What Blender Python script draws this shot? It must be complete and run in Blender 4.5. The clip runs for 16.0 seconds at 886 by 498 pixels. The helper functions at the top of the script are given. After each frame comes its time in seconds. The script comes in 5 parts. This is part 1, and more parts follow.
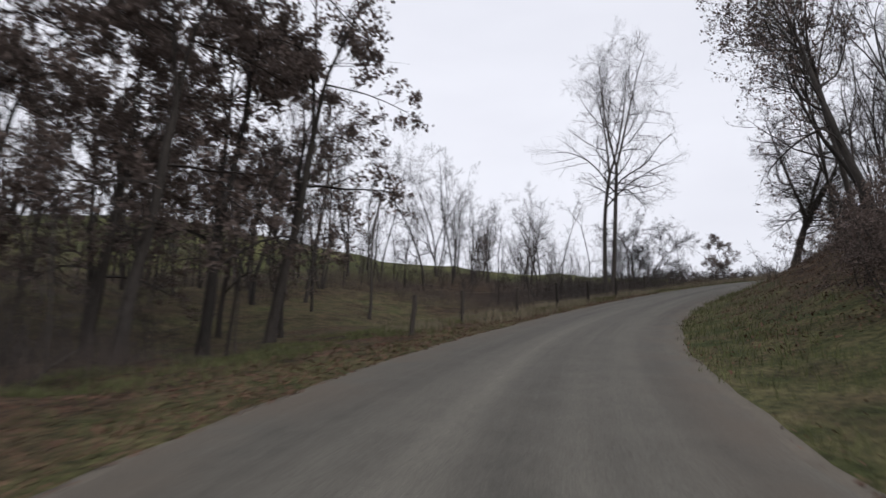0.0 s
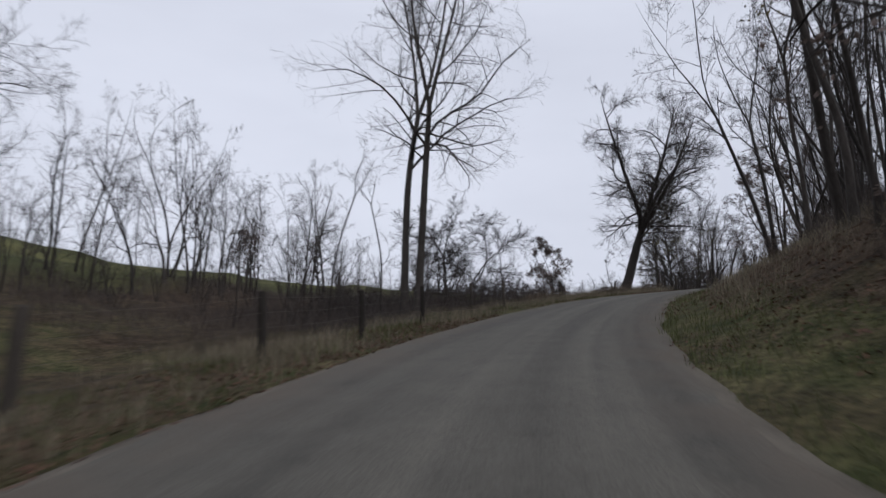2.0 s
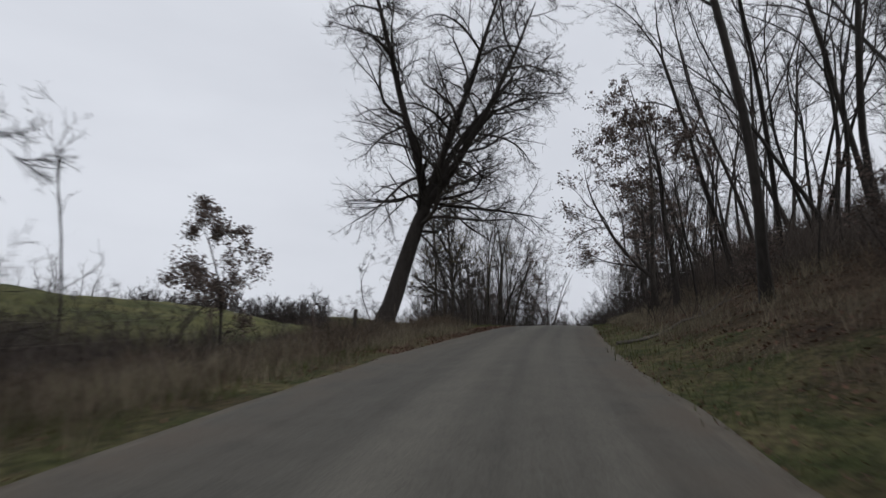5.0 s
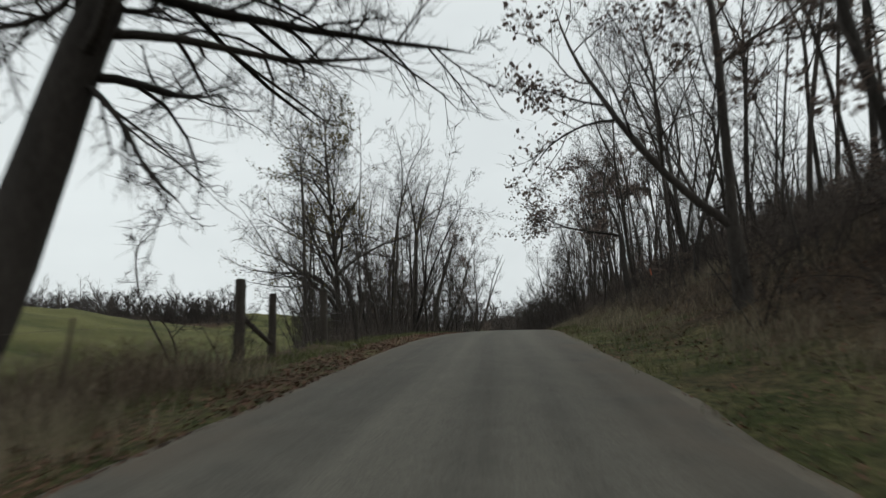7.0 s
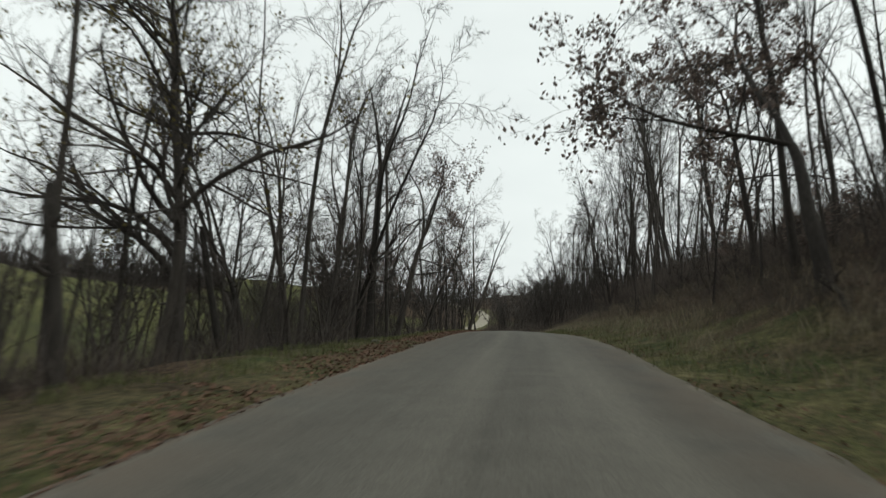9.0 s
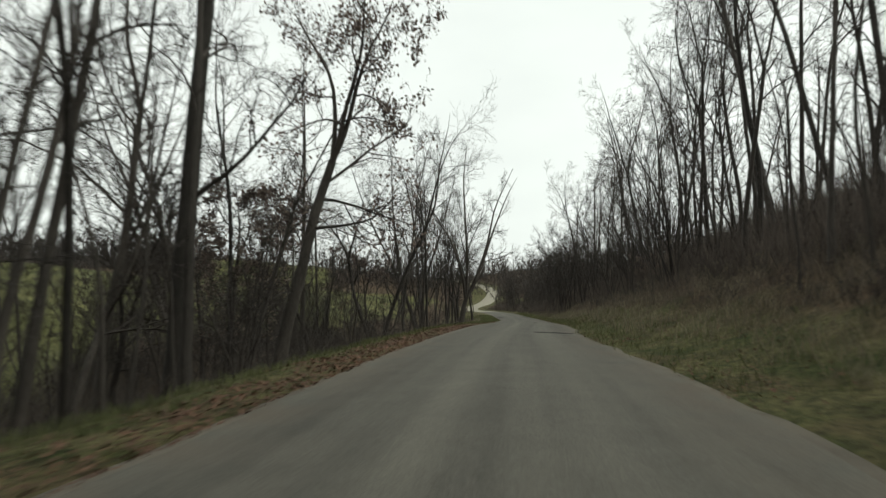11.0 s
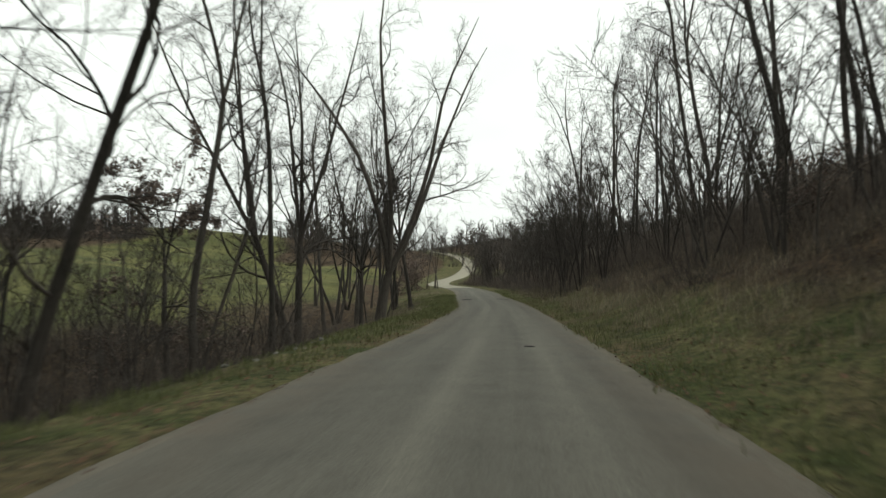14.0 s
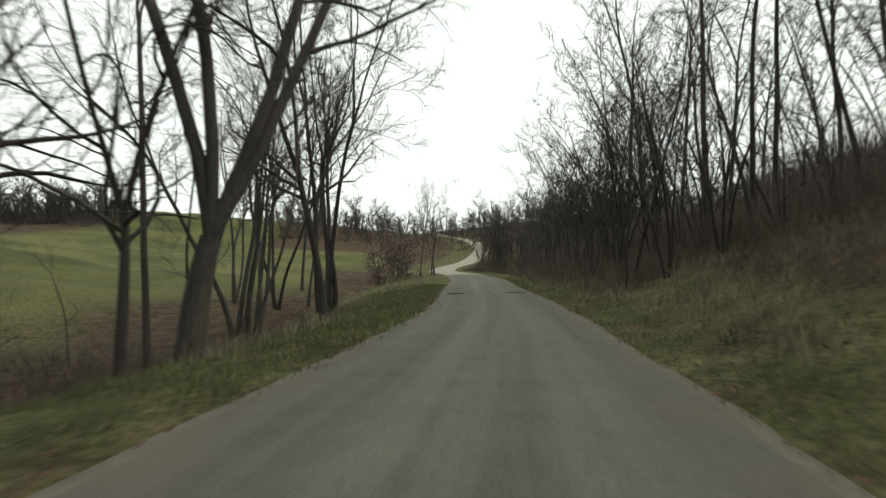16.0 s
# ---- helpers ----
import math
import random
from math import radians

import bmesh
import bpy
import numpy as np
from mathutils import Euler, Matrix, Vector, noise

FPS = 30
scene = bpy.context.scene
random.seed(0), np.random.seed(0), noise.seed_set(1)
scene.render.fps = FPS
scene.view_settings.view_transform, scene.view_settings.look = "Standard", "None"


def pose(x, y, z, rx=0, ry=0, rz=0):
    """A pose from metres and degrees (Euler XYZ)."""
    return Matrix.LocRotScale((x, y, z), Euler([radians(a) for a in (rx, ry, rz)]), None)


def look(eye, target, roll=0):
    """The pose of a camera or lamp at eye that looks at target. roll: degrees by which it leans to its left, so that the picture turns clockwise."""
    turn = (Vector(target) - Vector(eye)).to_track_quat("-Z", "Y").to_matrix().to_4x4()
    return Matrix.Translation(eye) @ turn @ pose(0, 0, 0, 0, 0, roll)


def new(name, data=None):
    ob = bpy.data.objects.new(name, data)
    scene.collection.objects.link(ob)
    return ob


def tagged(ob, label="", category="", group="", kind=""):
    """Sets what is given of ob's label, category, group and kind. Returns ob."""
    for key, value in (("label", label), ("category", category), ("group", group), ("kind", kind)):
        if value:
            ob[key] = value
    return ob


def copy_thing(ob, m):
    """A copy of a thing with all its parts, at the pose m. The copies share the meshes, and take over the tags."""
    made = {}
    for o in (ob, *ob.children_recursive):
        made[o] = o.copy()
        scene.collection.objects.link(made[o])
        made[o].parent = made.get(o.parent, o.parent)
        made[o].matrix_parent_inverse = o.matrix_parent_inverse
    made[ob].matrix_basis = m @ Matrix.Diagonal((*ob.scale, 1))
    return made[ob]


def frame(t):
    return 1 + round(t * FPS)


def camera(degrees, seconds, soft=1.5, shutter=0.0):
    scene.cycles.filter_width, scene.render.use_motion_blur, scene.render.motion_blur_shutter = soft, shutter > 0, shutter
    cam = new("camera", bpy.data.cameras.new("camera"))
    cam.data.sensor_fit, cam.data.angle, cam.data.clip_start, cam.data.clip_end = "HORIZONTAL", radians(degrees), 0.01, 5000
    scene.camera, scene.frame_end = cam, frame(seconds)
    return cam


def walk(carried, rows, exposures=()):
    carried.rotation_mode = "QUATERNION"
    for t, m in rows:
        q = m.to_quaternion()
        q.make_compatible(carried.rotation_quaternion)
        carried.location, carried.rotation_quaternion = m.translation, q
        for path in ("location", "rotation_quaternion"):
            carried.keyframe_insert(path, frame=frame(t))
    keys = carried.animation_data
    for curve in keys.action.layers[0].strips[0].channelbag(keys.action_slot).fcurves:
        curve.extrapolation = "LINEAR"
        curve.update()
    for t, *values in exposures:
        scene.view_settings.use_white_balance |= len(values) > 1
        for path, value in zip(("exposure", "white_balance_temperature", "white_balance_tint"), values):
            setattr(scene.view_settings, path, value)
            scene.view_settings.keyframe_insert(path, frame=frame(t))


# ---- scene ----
cam = camera(70.21, 16.0, soft=1.4, shutter=0.4)
EXPOSURES = [(0.0, 0.36, 6200, 14), (1.0, 0.22, 6050, 14), (2.5, 0.08, 5900, 14), (5.0, 0.06, 6150, 11), (7.5, 0.3, 6400, 1), (9.0, 0.46, 6500, 0), (12.0, 0.64, 6750, -3), (14.0, 0.72, 6750, -3), (16.0, 0.8, 6750, -3)]
PATH = [
    (0, (0.027, 0.018, 1.483), (0.057, 9.910, 3.022), 0.56),
    (0.5, (0.971, 6.053, 2.012), (1.930, 15.893, 3.590), 0.67),
    (1, (2.386, 11.995, 2.570), (4.091, 21.727, 4.191), 0.22),
    (1.5, (4.242, 17.849, 3.156), (6.606, 27.432, 4.839), 0.06),
    (2, (6.497, 23.613, 3.860), (9.502, 33.003, 5.610), -0.19),
    (2.5, (9.210, 29.279, 4.610), (12.822, 38.438, 6.438), -0.67),
    (3, (12.408, 34.694, 5.456), (16.607, 43.580, 7.380), -0.98),
    (3.5, (16.059, 39.801, 6.360), (20.782, 48.405, 8.355), -1.00),
    (4, (19.667, 44.835, 7.164), (24.918, 53.114, 9.215), -0.40),
    (4.5, (23.545, 49.621, 7.975), (29.249, 57.598, 10.010), 0.19),
    (5, (27.691, 54.133, 8.756), (33.780, 61.835, 10.731), 0.71),
    (5.2, (29.414, 55.878, 9.064), (35.646, 63.471, 11.014), 0.87),
    (7.3, (48.695, 73.370, 12.033), (55.675, 80.296, 13.848), -1.52),
    (7.5, (50.580, 74.946, 12.321), (57.547, 81.895, 14.103), -1.22),
    (8, (55.238, 78.988, 12.961), (62.205, 85.969, 14.618), -0.51),
    (8.5, (59.924, 82.921, 13.585), (66.886, 89.930, 15.131), 1.06),
    (9, (64.595, 86.900, 14.067), (71.545, 93.944, 15.503), 1.52),
    (9.2, (66.511, 88.442, 14.265), (73.451, 95.505, 15.658), 1.48),
    (11.3, (87.299, 104.429, 15.791), (94.176, 111.616, 16.817), 0.01),
    (11.5, (89.173, 105.932, 15.878), (96.066, 113.107, 16.884), 0.11),
    (12, (93.795, 109.698, 16.057), (100.742, 116.830, 16.992), 0.28),
    (12.5, (98.409, 113.502, 16.179), (105.412, 120.589, 17.023), 0.73),
    (13, (103.134, 117.329, 16.316), (110.188, 124.374, 17.095), 0.55),
    (13.5, (108.033, 121.178, 16.466), (115.121, 128.196, 17.180), 0.20),
    (14, (113.154, 124.945, 16.574), (120.251, 131.962, 17.206), -0.32),
    (14.5, (118.083, 128.854, 16.576), (125.166, 135.890, 17.141), -0.22),
    (15, (122.992, 132.733, 16.590), (130.043, 139.806, 17.098), -0.36),
    (15.5, (127.797, 136.626, 16.574), (134.791, 143.758, 17.038), -0.37),
    (16, (132.469, 140.542, 16.550), (139.399, 147.739, 16.980), -0.69),
]
walk(cam, [(t, look(eye, target, roll)) for t, eye, target, roll in PATH], EXPOSURES)

# ---- sky and sun: overcast ----
SUN_ELEV, SUN_TURN = 38.0, 150.0
world = bpy.data.worlds.new("overcast_sky")
scene.world = world
world.use_nodes = True
wn, wl = world.node_tree.nodes, world.node_tree.links
bg = wn["Background"]
sky = wn.new("ShaderNodeTexSky")
sky.sky_type, sky.sun_disc = "NISHITA", False
sky.sun_elevation, sky.sun_rotation = radians(SUN_ELEV), radians(SUN_TURN)
sky.air_density, sky.dust_density, sky.ozone_density = 1.6, 5.0, 1.0
grey = wn.new("ShaderNodeHueSaturation")
grey.inputs["Saturation"].default_value = 0.06
wl.new(sky.outputs[0], grey.inputs["Color"])
wcoord = wn.new("ShaderNodeTexCoord")
wmap = wn.new("ShaderNodeMapping")
wmap.inputs["Scale"].default_value = (1.0, 1.0, 3.2)
wl.new(wcoord.outputs["Generated"], wmap.inputs["Vector"])
wnoise = wn.new("ShaderNodeTexNoise")
wnoise.inputs["Scale"].default_value, wnoise.inputs["Detail"].default_value = 2.2, 5.0
wl.new(wmap.outputs[0], wnoise.inputs["Vector"])
wramp = wn.new("ShaderNodeValToRGB")
wramp.color_ramp.elements[0].position, wramp.color_ramp.elements[0].color = 0.3, (7.4, 7.5, 7.8, 1)
wramp.color_ramp.elements[1].position, wramp.color_ramp.elements[1].color = 0.72, (8.5, 8.6, 8.85, 1)
wl.new(wnoise.outputs["Fac"], wramp.inputs[0])
wmix = wn.new("ShaderNodeMix")
wmix.data_type = "RGBA"
wmix.inputs["Factor"].default_value = 0.72
wl.new(grey.outputs[0], wmix.inputs["A"])
wl.new(wramp.outputs[0], wmix.inputs["B"])
wl.new(wmix.outputs["Result"], bg.inputs["Color"])
bg.inputs["Strength"].default_value = 0.1

sun_data = bpy.data.lights.new("sun", "SUN")
sun_data.energy, sun_data.angle, sun_data.color = 0.6, radians(25), (1.0, 0.96, 0.9)
sun = new("sun", sun_data)
sun.matrix_world = pose(0, 0, 60, 90 - SUN_ELEV, 0, 180 - SUN_TURN)


# ---- materials ----
def mat(name, dark, light, scale=3.0, rough=0.9, bump=0.3, fine=40.0, stretch=(1, 1, 1), spread=0.25, random_by=None, spec=0.25):
    """Two-scale noise between two colours, with fine relief. random_by: 'island' or 'object' shifts the brightness piece by piece."""
    m = bpy.data.materials.new(name)
    m.use_nodes = True
    n, l = m.node_tree.nodes, m.node_tree.links
    b = n["Principled BSDF"]
    b.inputs["Roughness"].default_value = rough
    b.inputs["Specular IOR Level"].default_value = spec
    co = n.new("ShaderNodeTexCoord")
    mp = n.new("ShaderNodeMapping")
    mp.inputs["Scale"].default_value = stretch
    l.new(co.outputs["Object"], mp.inputs["Vector"])
    big, small = n.new("ShaderNodeTexNoise"), n.new("ShaderNodeTexNoise")
    for node, sc, det in ((big, scale, 4), (small, fine, 3)):
        node.inputs["Scale"].default_value, node.inputs["Detail"].default_value = sc, det
        l.new(mp.outputs[0], node.inputs["Vector"])
    mixf = n.new("ShaderNodeMix")
    mixf.inputs["Factor"].default_value = 0.45
    l.new(big.outputs["Fac"], mixf.inputs["A"])
    l.new(small.outputs["Fac"], mixf.inputs["B"])
    ramp = n.new("ShaderNodeValToRGB")
    e = ramp.color_ramp.elements
    e[0].position, e[0].color = 0.5 - spread, (*dark, 1)
    e[1].position, e[1].color = 0.5 + spread, (*light, 1)
    l.new(mixf.outputs["Result"], ramp.inputs[0])
    out = ramp.outputs[0]
    if random_by:
        src = n.new("ShaderNodeNewGeometry").outputs["Random Per Island"] if random_by == "island" else n.new("ShaderNodeObjectInfo").outputs["Random"]
        mr = n.new("ShaderNodeMapRange")
        mr.inputs["To Min"].default_value, mr.inputs["To Max"].default_value = 0.6, 1.45
        l.new(src, mr.inputs["Value"])
        hs = n.new("ShaderNodeHueSaturation")
        l.new(mr.outputs[0], hs.inputs["Value"])
        l.new(out, hs.inputs["Color"])
        out = hs.outputs[0]
    l.new(out, b.inputs["Base Color"])
    bp = n.new("ShaderNodeBump")
    bp.inputs["Strength"].default_value, bp.inputs["Distance"].default_value = bump, 0.03
    l.new(small.outputs["Fac"], bp.inputs["Height"])
    l.new(bp.outputs[0], b.inputs["Normal"])
    return m


BARK = mat("bark_grey_brown", (0.018, 0.0155, 0.013), (0.058, 0.05, 0.044), 1.2, 0.95, 0.8, 14, (1, 1, 0.25), 0.2, "object")
BARK_PALE = mat("bark_pale", (0.07, 0.06, 0.05), (0.22, 0.2, 0.17), 0.9, 0.95, 0.6, 12, (1, 1, 0.3), 0.2, "object")
TWIG = mat("twig", (0.02, 0.017, 0.015), (0.062, 0.052, 0.046), 2.0, 0.95, 0.1, 20, (1, 1, 1), 0.25, "object")
LEAF_BROWN = mat("oak_leaf_brown", (0.062, 0.046, 0.04), (0.165, 0.127, 0.108), 3, 0.7, 0.1, 30, (1, 1, 1), 0.25, "island")
LEAF_OLIVE = mat("late_leaf_olive", (0.05, 0.045, 0.015), (0.14, 0.11, 0.04), 3, 0.7, 0.1, 30, (1, 1, 1), 0.25, "island")
LITTER = mat("fallen_leaf", (0.05, 0.027, 0.018), (0.15, 0.08, 0.051), 2, 0.8, 0.1, 30, (1, 1, 1), 0.25, "island")
GRASS = mat("verge_grass", (0.055, 0.067, 0.026), (0.135, 0.138, 0.062), 0.5, 0.8, 0.1, 20, (1, 1, 1), 0.22, "island")
STRAW = mat("dry_grass", (0.115, 0.097, 0.064), (0.28, 0.238, 0.168), 0.5, 0.85, 0.1, 20, (1, 1, 1), 0.22, "island")
BRUSH = mat("brush_stem", (0.028, 0.022, 0.018), (0.082, 0.065, 0.053), 0.4, 0.95, 0.1, 20, (1, 1, 1), 0.25, "island")
SCRUB = mat("scrub_stem", (0.06, 0.045, 0.033), (0.17, 0.128, 0.09), 0.4, 0.95, 0.1, 20, (1, 1, 1), 0.25, "island")
POST = mat("weathered_post_wood", (0.02, 0.017, 0.014), (0.062, 0.052, 0.043), 4, 0.9, 0.6, 40, (1, 1, 0.15), 0.25, "object")
WIRE = mat("rusty_wire", (0.045, 0.032, 0.025), (0.1, 0.075, 0.06), 8, 0.6, 0.1, 40)
STONE = mat("field_stone", (0.06, 0.056, 0.048), (0.19, 0.18, 0.16), 3, 0.9, 0.5, 25)
PATCH = mat("fresh_asphalt_patch", (0.012, 0.012, 0.012), (0.03, 0.0295, 0.0285), 3, 0.95, 0.4, 60, spec=0.1)


def thin(m, share):
    """Lets a share of the light through a leaf or a blade."""
    n, l = m.node_tree.nodes, m.node_tree.links
    b = n["Principled BSDF"]
    t, x = n.new("ShaderNodeBsdfTranslucent"), n.new("ShaderNodeMixShader")
    x.inputs[0].default_value = share
    l.new(b.inputs["Base Color"].links[0].from_socket, t.inputs["Color"])
    l.new(b.outputs[0], x.inputs[1])
    l.new(t.outputs[0], x.inputs[2])
    l.new(x.outputs[0], n["Material Output"].inputs["Surface"])


for leaf in (LEAF_BROWN, LEAF_OLIVE, GRASS, STRAW):
    thin(leaf, 0.4)


def ground_material():
    """Forest soil, pasture and verge, mixed by the cover weights of the sheet."""
    m = bpy.data.materials.new("ground_cover")
    m.use_nodes = True
    n, l = m.node_tree.nodes, m.node_tree.links
    b = n["Principled BSDF"]
    b.inputs["Roughness"].default_value, b.inputs["Specular IOR Level"].default_value = 0.95, 0.1
    co = n.new("ShaderNodeTexCoord")

    def tone(scale, detail, a, z, lo=0.3, hi=0.7):
        t = n.new("ShaderNodeTexNoise")
        t.inputs["Scale"].default_value, t.inputs["Detail"].default_value = scale, detail
        l.new(co.outputs["Object"], t.inputs["Vector"])
        r = n.new("ShaderNodeValToRGB")
        r.color_ramp.elements[0].position, r.color_ramp.elements[0].color = lo, (*a, 1)
        r.color_ramp.elements[1].position, r.color_ramp.elements[1].color = hi, (*z, 1)
        l.new(t.outputs["Fac"], r.inputs[0])
        return r.outputs[0], t.outputs["Fac"]

    def mix(f, a, z):
        x = n.new("ShaderNodeMix")
        x.data_type = "RGBA"
        l.new(f, x.inputs["Factor"])
        l.new(a, x.inputs["A"])
        l.new(z, x.inputs["B"])
        return x.outputs["Result"]

    soil, _ = tone(1.3, 8, (0.027, 0.019, 0.013), (0.092, 0.065, 0.043))
    field, _ = tone(0.06, 9, (0.05, 0.056, 0.021), (0.108, 0.107, 0.043), 0.35, 0.65)
    grain, _ = tone(7, 12, (0.45, 0.45, 0.45), (1.6, 1.55, 1.45), 0.36, 0.66)
    verge, _ = tone(0.9, 9, (0.045, 0.055, 0.02), (0.12, 0.106, 0.055), 0.35, 0.68)
    _, fine = tone(14, 6, (0, 0, 0), (1, 1, 1))
    patchy, _ = tone(0.5, 6, (0, 0, 0), (1, 1, 1), 0.38, 0.62)
    at = n.new("ShaderNodeAttribute")
    at.attribute_name = "field"
    av = n.new("ShaderNodeAttribute")
    av.attribute_name = "verge"
    vm = n.new("ShaderNodeMath")
    vm.operation = "MULTIPLY"
    l.new(av.outputs["Fac"], vm.inputs[0])
    l.new(patchy, vm.inputs[1])
    va = n.new("ShaderNodeMath")
    va.operation = "MULTIPLY_ADD"
    va.inputs[1].default_value = 0.5
    l.new(av.outputs["Fac"], va.inputs[0])
    l.new(vm.outputs[0], va.inputs[2])
    va.use_clamp = True
    c = mix(va.outputs[0], soil, verge)
    c = mix(at.outputs["Fac"], c, field)
    gm = n.new("ShaderNodeMix")
    gm.data_type, gm.blend_type = "RGBA", "MULTIPLY"
    gm.inputs["Factor"].default_value = 0.8
    l.new(c, gm.inputs["A"])
    l.new(grain, gm.inputs["B"])
    l.new(gm.outputs["Result"], b.inputs["Base Color"])
    bp = n.new("ShaderNodeBump")
    bp.inputs["Strength"].default_value, bp.inputs["Distance"].default_value = 0.9, 0.14
    l.new(fine, bp.inputs["Height"])
    l.new(bp.outputs[0], b.inputs["Normal"])
    return m


def road_material():
    """Worn chip-seal: paler wheel tracks, dark mottling, fine stone, and dirt washed in along the edges."""
    m = bpy.data.materials.new("worn_chip_seal")
    m.use_nodes = True
    n, l = m.node_tree.nodes, m.node_tree.links
    b = n["Principled BSDF"]
    b.inputs["Roughness"].default_value, b.inputs["Specular IOR Level"].default_value = 0.85, 0.25
    co = n.new("ShaderNodeTexCoord")
    uv = n.new("ShaderNodeAttribute")
    uv.attribute_name = "lane"
    mp = n.new("ShaderNodeMapping")
    mp.inputs["Scale"].default_value = (1.9, 0.035, 1)
    l.new(uv.outputs["Vector"], mp.inputs["Vector"])
    streak = n.new("ShaderNodeTexNoise")
    streak.inputs["Scale"].default_value, streak.inputs["Detail"].default_value = 1.1, 5
    l.new(mp.outputs[0], streak.inputs["Vector"])
    mottle = n.new("ShaderNodeTexNoise")
    mottle.inputs["Scale"].default_value, mottle.inputs["Detail"].default_value = 1.4, 9
    l.new(co.outputs["Object"], mottle.inputs["Vector"])
    chip = n.new("ShaderNodeTexVoronoi")
    chip.inputs["Scale"].default_value = 55
    l.new(co.outputs["Object"], chip.inputs["Vector"])
    wear = n.new("ShaderNodeAttribute")
    wear.attribute_name = "wear"
    s1 = n.new("ShaderNodeMath")
    s1.operation = "MULTIPLY_ADD"
    s1.inputs[1].default_value = 0.42
    l.new(streak.outputs["Fac"], s1.inputs[0])
    s2 = n.new("ShaderNodeMath")
    s2.operation = "MULTIPLY_ADD"
    s2.inputs[1].default_value = 0.2
    l.new(mottle.outputs["Fac"], s2.inputs[0])
    l.new(s1.outputs[0], s2.inputs[2])
    s3 = n.new("ShaderNodeMath")
    s3.operation = "MULTIPLY"
    s3.inputs[1].default_value = 0.16
    l.new(wear.outputs["Fac"], s3.inputs[0])
    l.new(s3.outputs[0], s1.inputs[2])
    r = n.new("ShaderNodeValToRGB")
    r.color_ramp.elements[0].position, r.color_ramp.elements[0].color = 0.2, (0.055, 0.051, 0.042, 1)
    r.color_ramp.elements[1].position, r.color_ramp.elements[1].color = 0.62, (0.145, 0.134, 0.11, 1)
    l.new(s2.outputs[0], r.inputs[0])
    hs = n.new("ShaderNodeHueSaturation")
    mr = n.new("ShaderNodeMapRange")
    mr.inputs["To Min"].default_value, mr.inputs["To Max"].default_value = 0.65, 1.4
    l.new(chip.outputs["Color"], mr.inputs["Value"])
    l.new(mr.outputs[0], hs.inputs["Value"])
    l.new(r.outputs[0], hs.inputs["Color"])
    dirt = n.new("ShaderNodeAttribute")
    dirt.attribute_name = "dirt"
    grit = n.new("ShaderNodeTexNoise")
    grit.inputs["Scale"].default_value, grit.inputs["Detail"].default_value = 0.7, 8
    l.new(co.outputs["Object"], grit.inputs["Vector"])
    share = n.new("ShaderNodeMath")
    share.operation, share.use_clamp = "MULTIPLY", True
    l.new(dirt.outputs["Fac"], share.inputs[0])
    spots = n.new("ShaderNodeMapRange")
    spots.inputs["From Min"].default_value, spots.inputs["From Max"].default_value = 0.36, 0.62
    l.new(grit.outputs["Fac"], spots.inputs["Value"])
    l.new(spots.outputs[0], share.inputs[1])
    soiled = n.new("ShaderNodeMix")
    soiled.data_type = "RGBA"
    soiled.inputs["B"].default_value = (0.098, 0.079, 0.06, 1)
    l.new(share.outputs[0], soiled.inputs["Factor"])
    l.new(hs.outputs[0], soiled.inputs["A"])
    l.new(soiled.outputs["Result"], b.inputs["Base Color"])
    bp = n.new("ShaderNodeBump")
    bp.inputs["Strength"].default_value, bp.inputs["Distance"].default_value = 0.5, 0.01
    l.new(chip.outputs["Distance"], bp.inputs["Height"])
    l.new(bp.outputs[0], b.inputs["Normal"])
    return m


SHOULDER = mat("gritty_shoulder", (0.06, 0.051, 0.04), (0.16, 0.139, 0.11), 1.1, 0.95, 0.6, 22)
GRAVEL = mat("pale_gravel", (0.17, 0.155, 0.12), (0.3, 0.275, 0.22), 1.5, 0.95, 0.5, 30)
GROUND, ASPHALT = ground_material(), road_material()

# ---- the road's line: centre points, x y z ----
ROAD_CLIMB = [
    (-0.5, 0.1, 0.03),
    (1.9, 12.1, 1.12),
    (6.0, 23.8, 2.41),
    (11.9, 35.0, 4.01),
    (19.2, 45.2, 5.71),
    (27.3, 54.5, 7.31),
    (36.2, 63.1, 8.78),
    (45.5, 71.4, 10.16),
    (54.9, 79.4, 11.51),
    (64.2, 87.3, 12.62),
    (74.1, 95.0, 13.52),
    (84.1, 102.6, 14.19),
    (93.4, 110.1, 14.61),
    (102.8, 117.8, 14.87),
    (112.8, 125.4, 15.12),
    (122.6, 133.2, 15.14),
    (132.1, 141.0, 15.10),
]
ROAD_BEYOND = [
    (150.5, 156.5, 15.25), (166.0, 171.5, 15.7), (183.0, 187.8, 16.2), (203.8, 210.7, 16.9), (227.5, 239.5, 17.7), (247.5, 258.0, 18.9),
    (269.5, 272.5, 20.7), (290.0, 287.0, 23.6), (305.5, 300.0, 26.8), (321.0, 319.5, 30.8), (333.0, 343.0, 34.2), (344.5, 366.5, 36.8),
    (374.0, 411.0, 39.5), (437.0, 482.0, 41.5), (545.0, 585.0, 42.5),
]
ROAD_BEFORE = [(-6.0, -110.0, -5.5), (-4.0, -60.0, -3.6), (-2.2, -20.0, -1.2)]
HALF = 2.7
EDGE_AT = [-60, 0, 15, 30, 80, 98, 115, 150, 166, 185, 205, 300]
EDGE_LEFT = [3.0, 3.1, 3.3, 3.35, 3.3, 2.7, 2.65, 2.95, 2.85, 2.78, 2.6, 2.6]
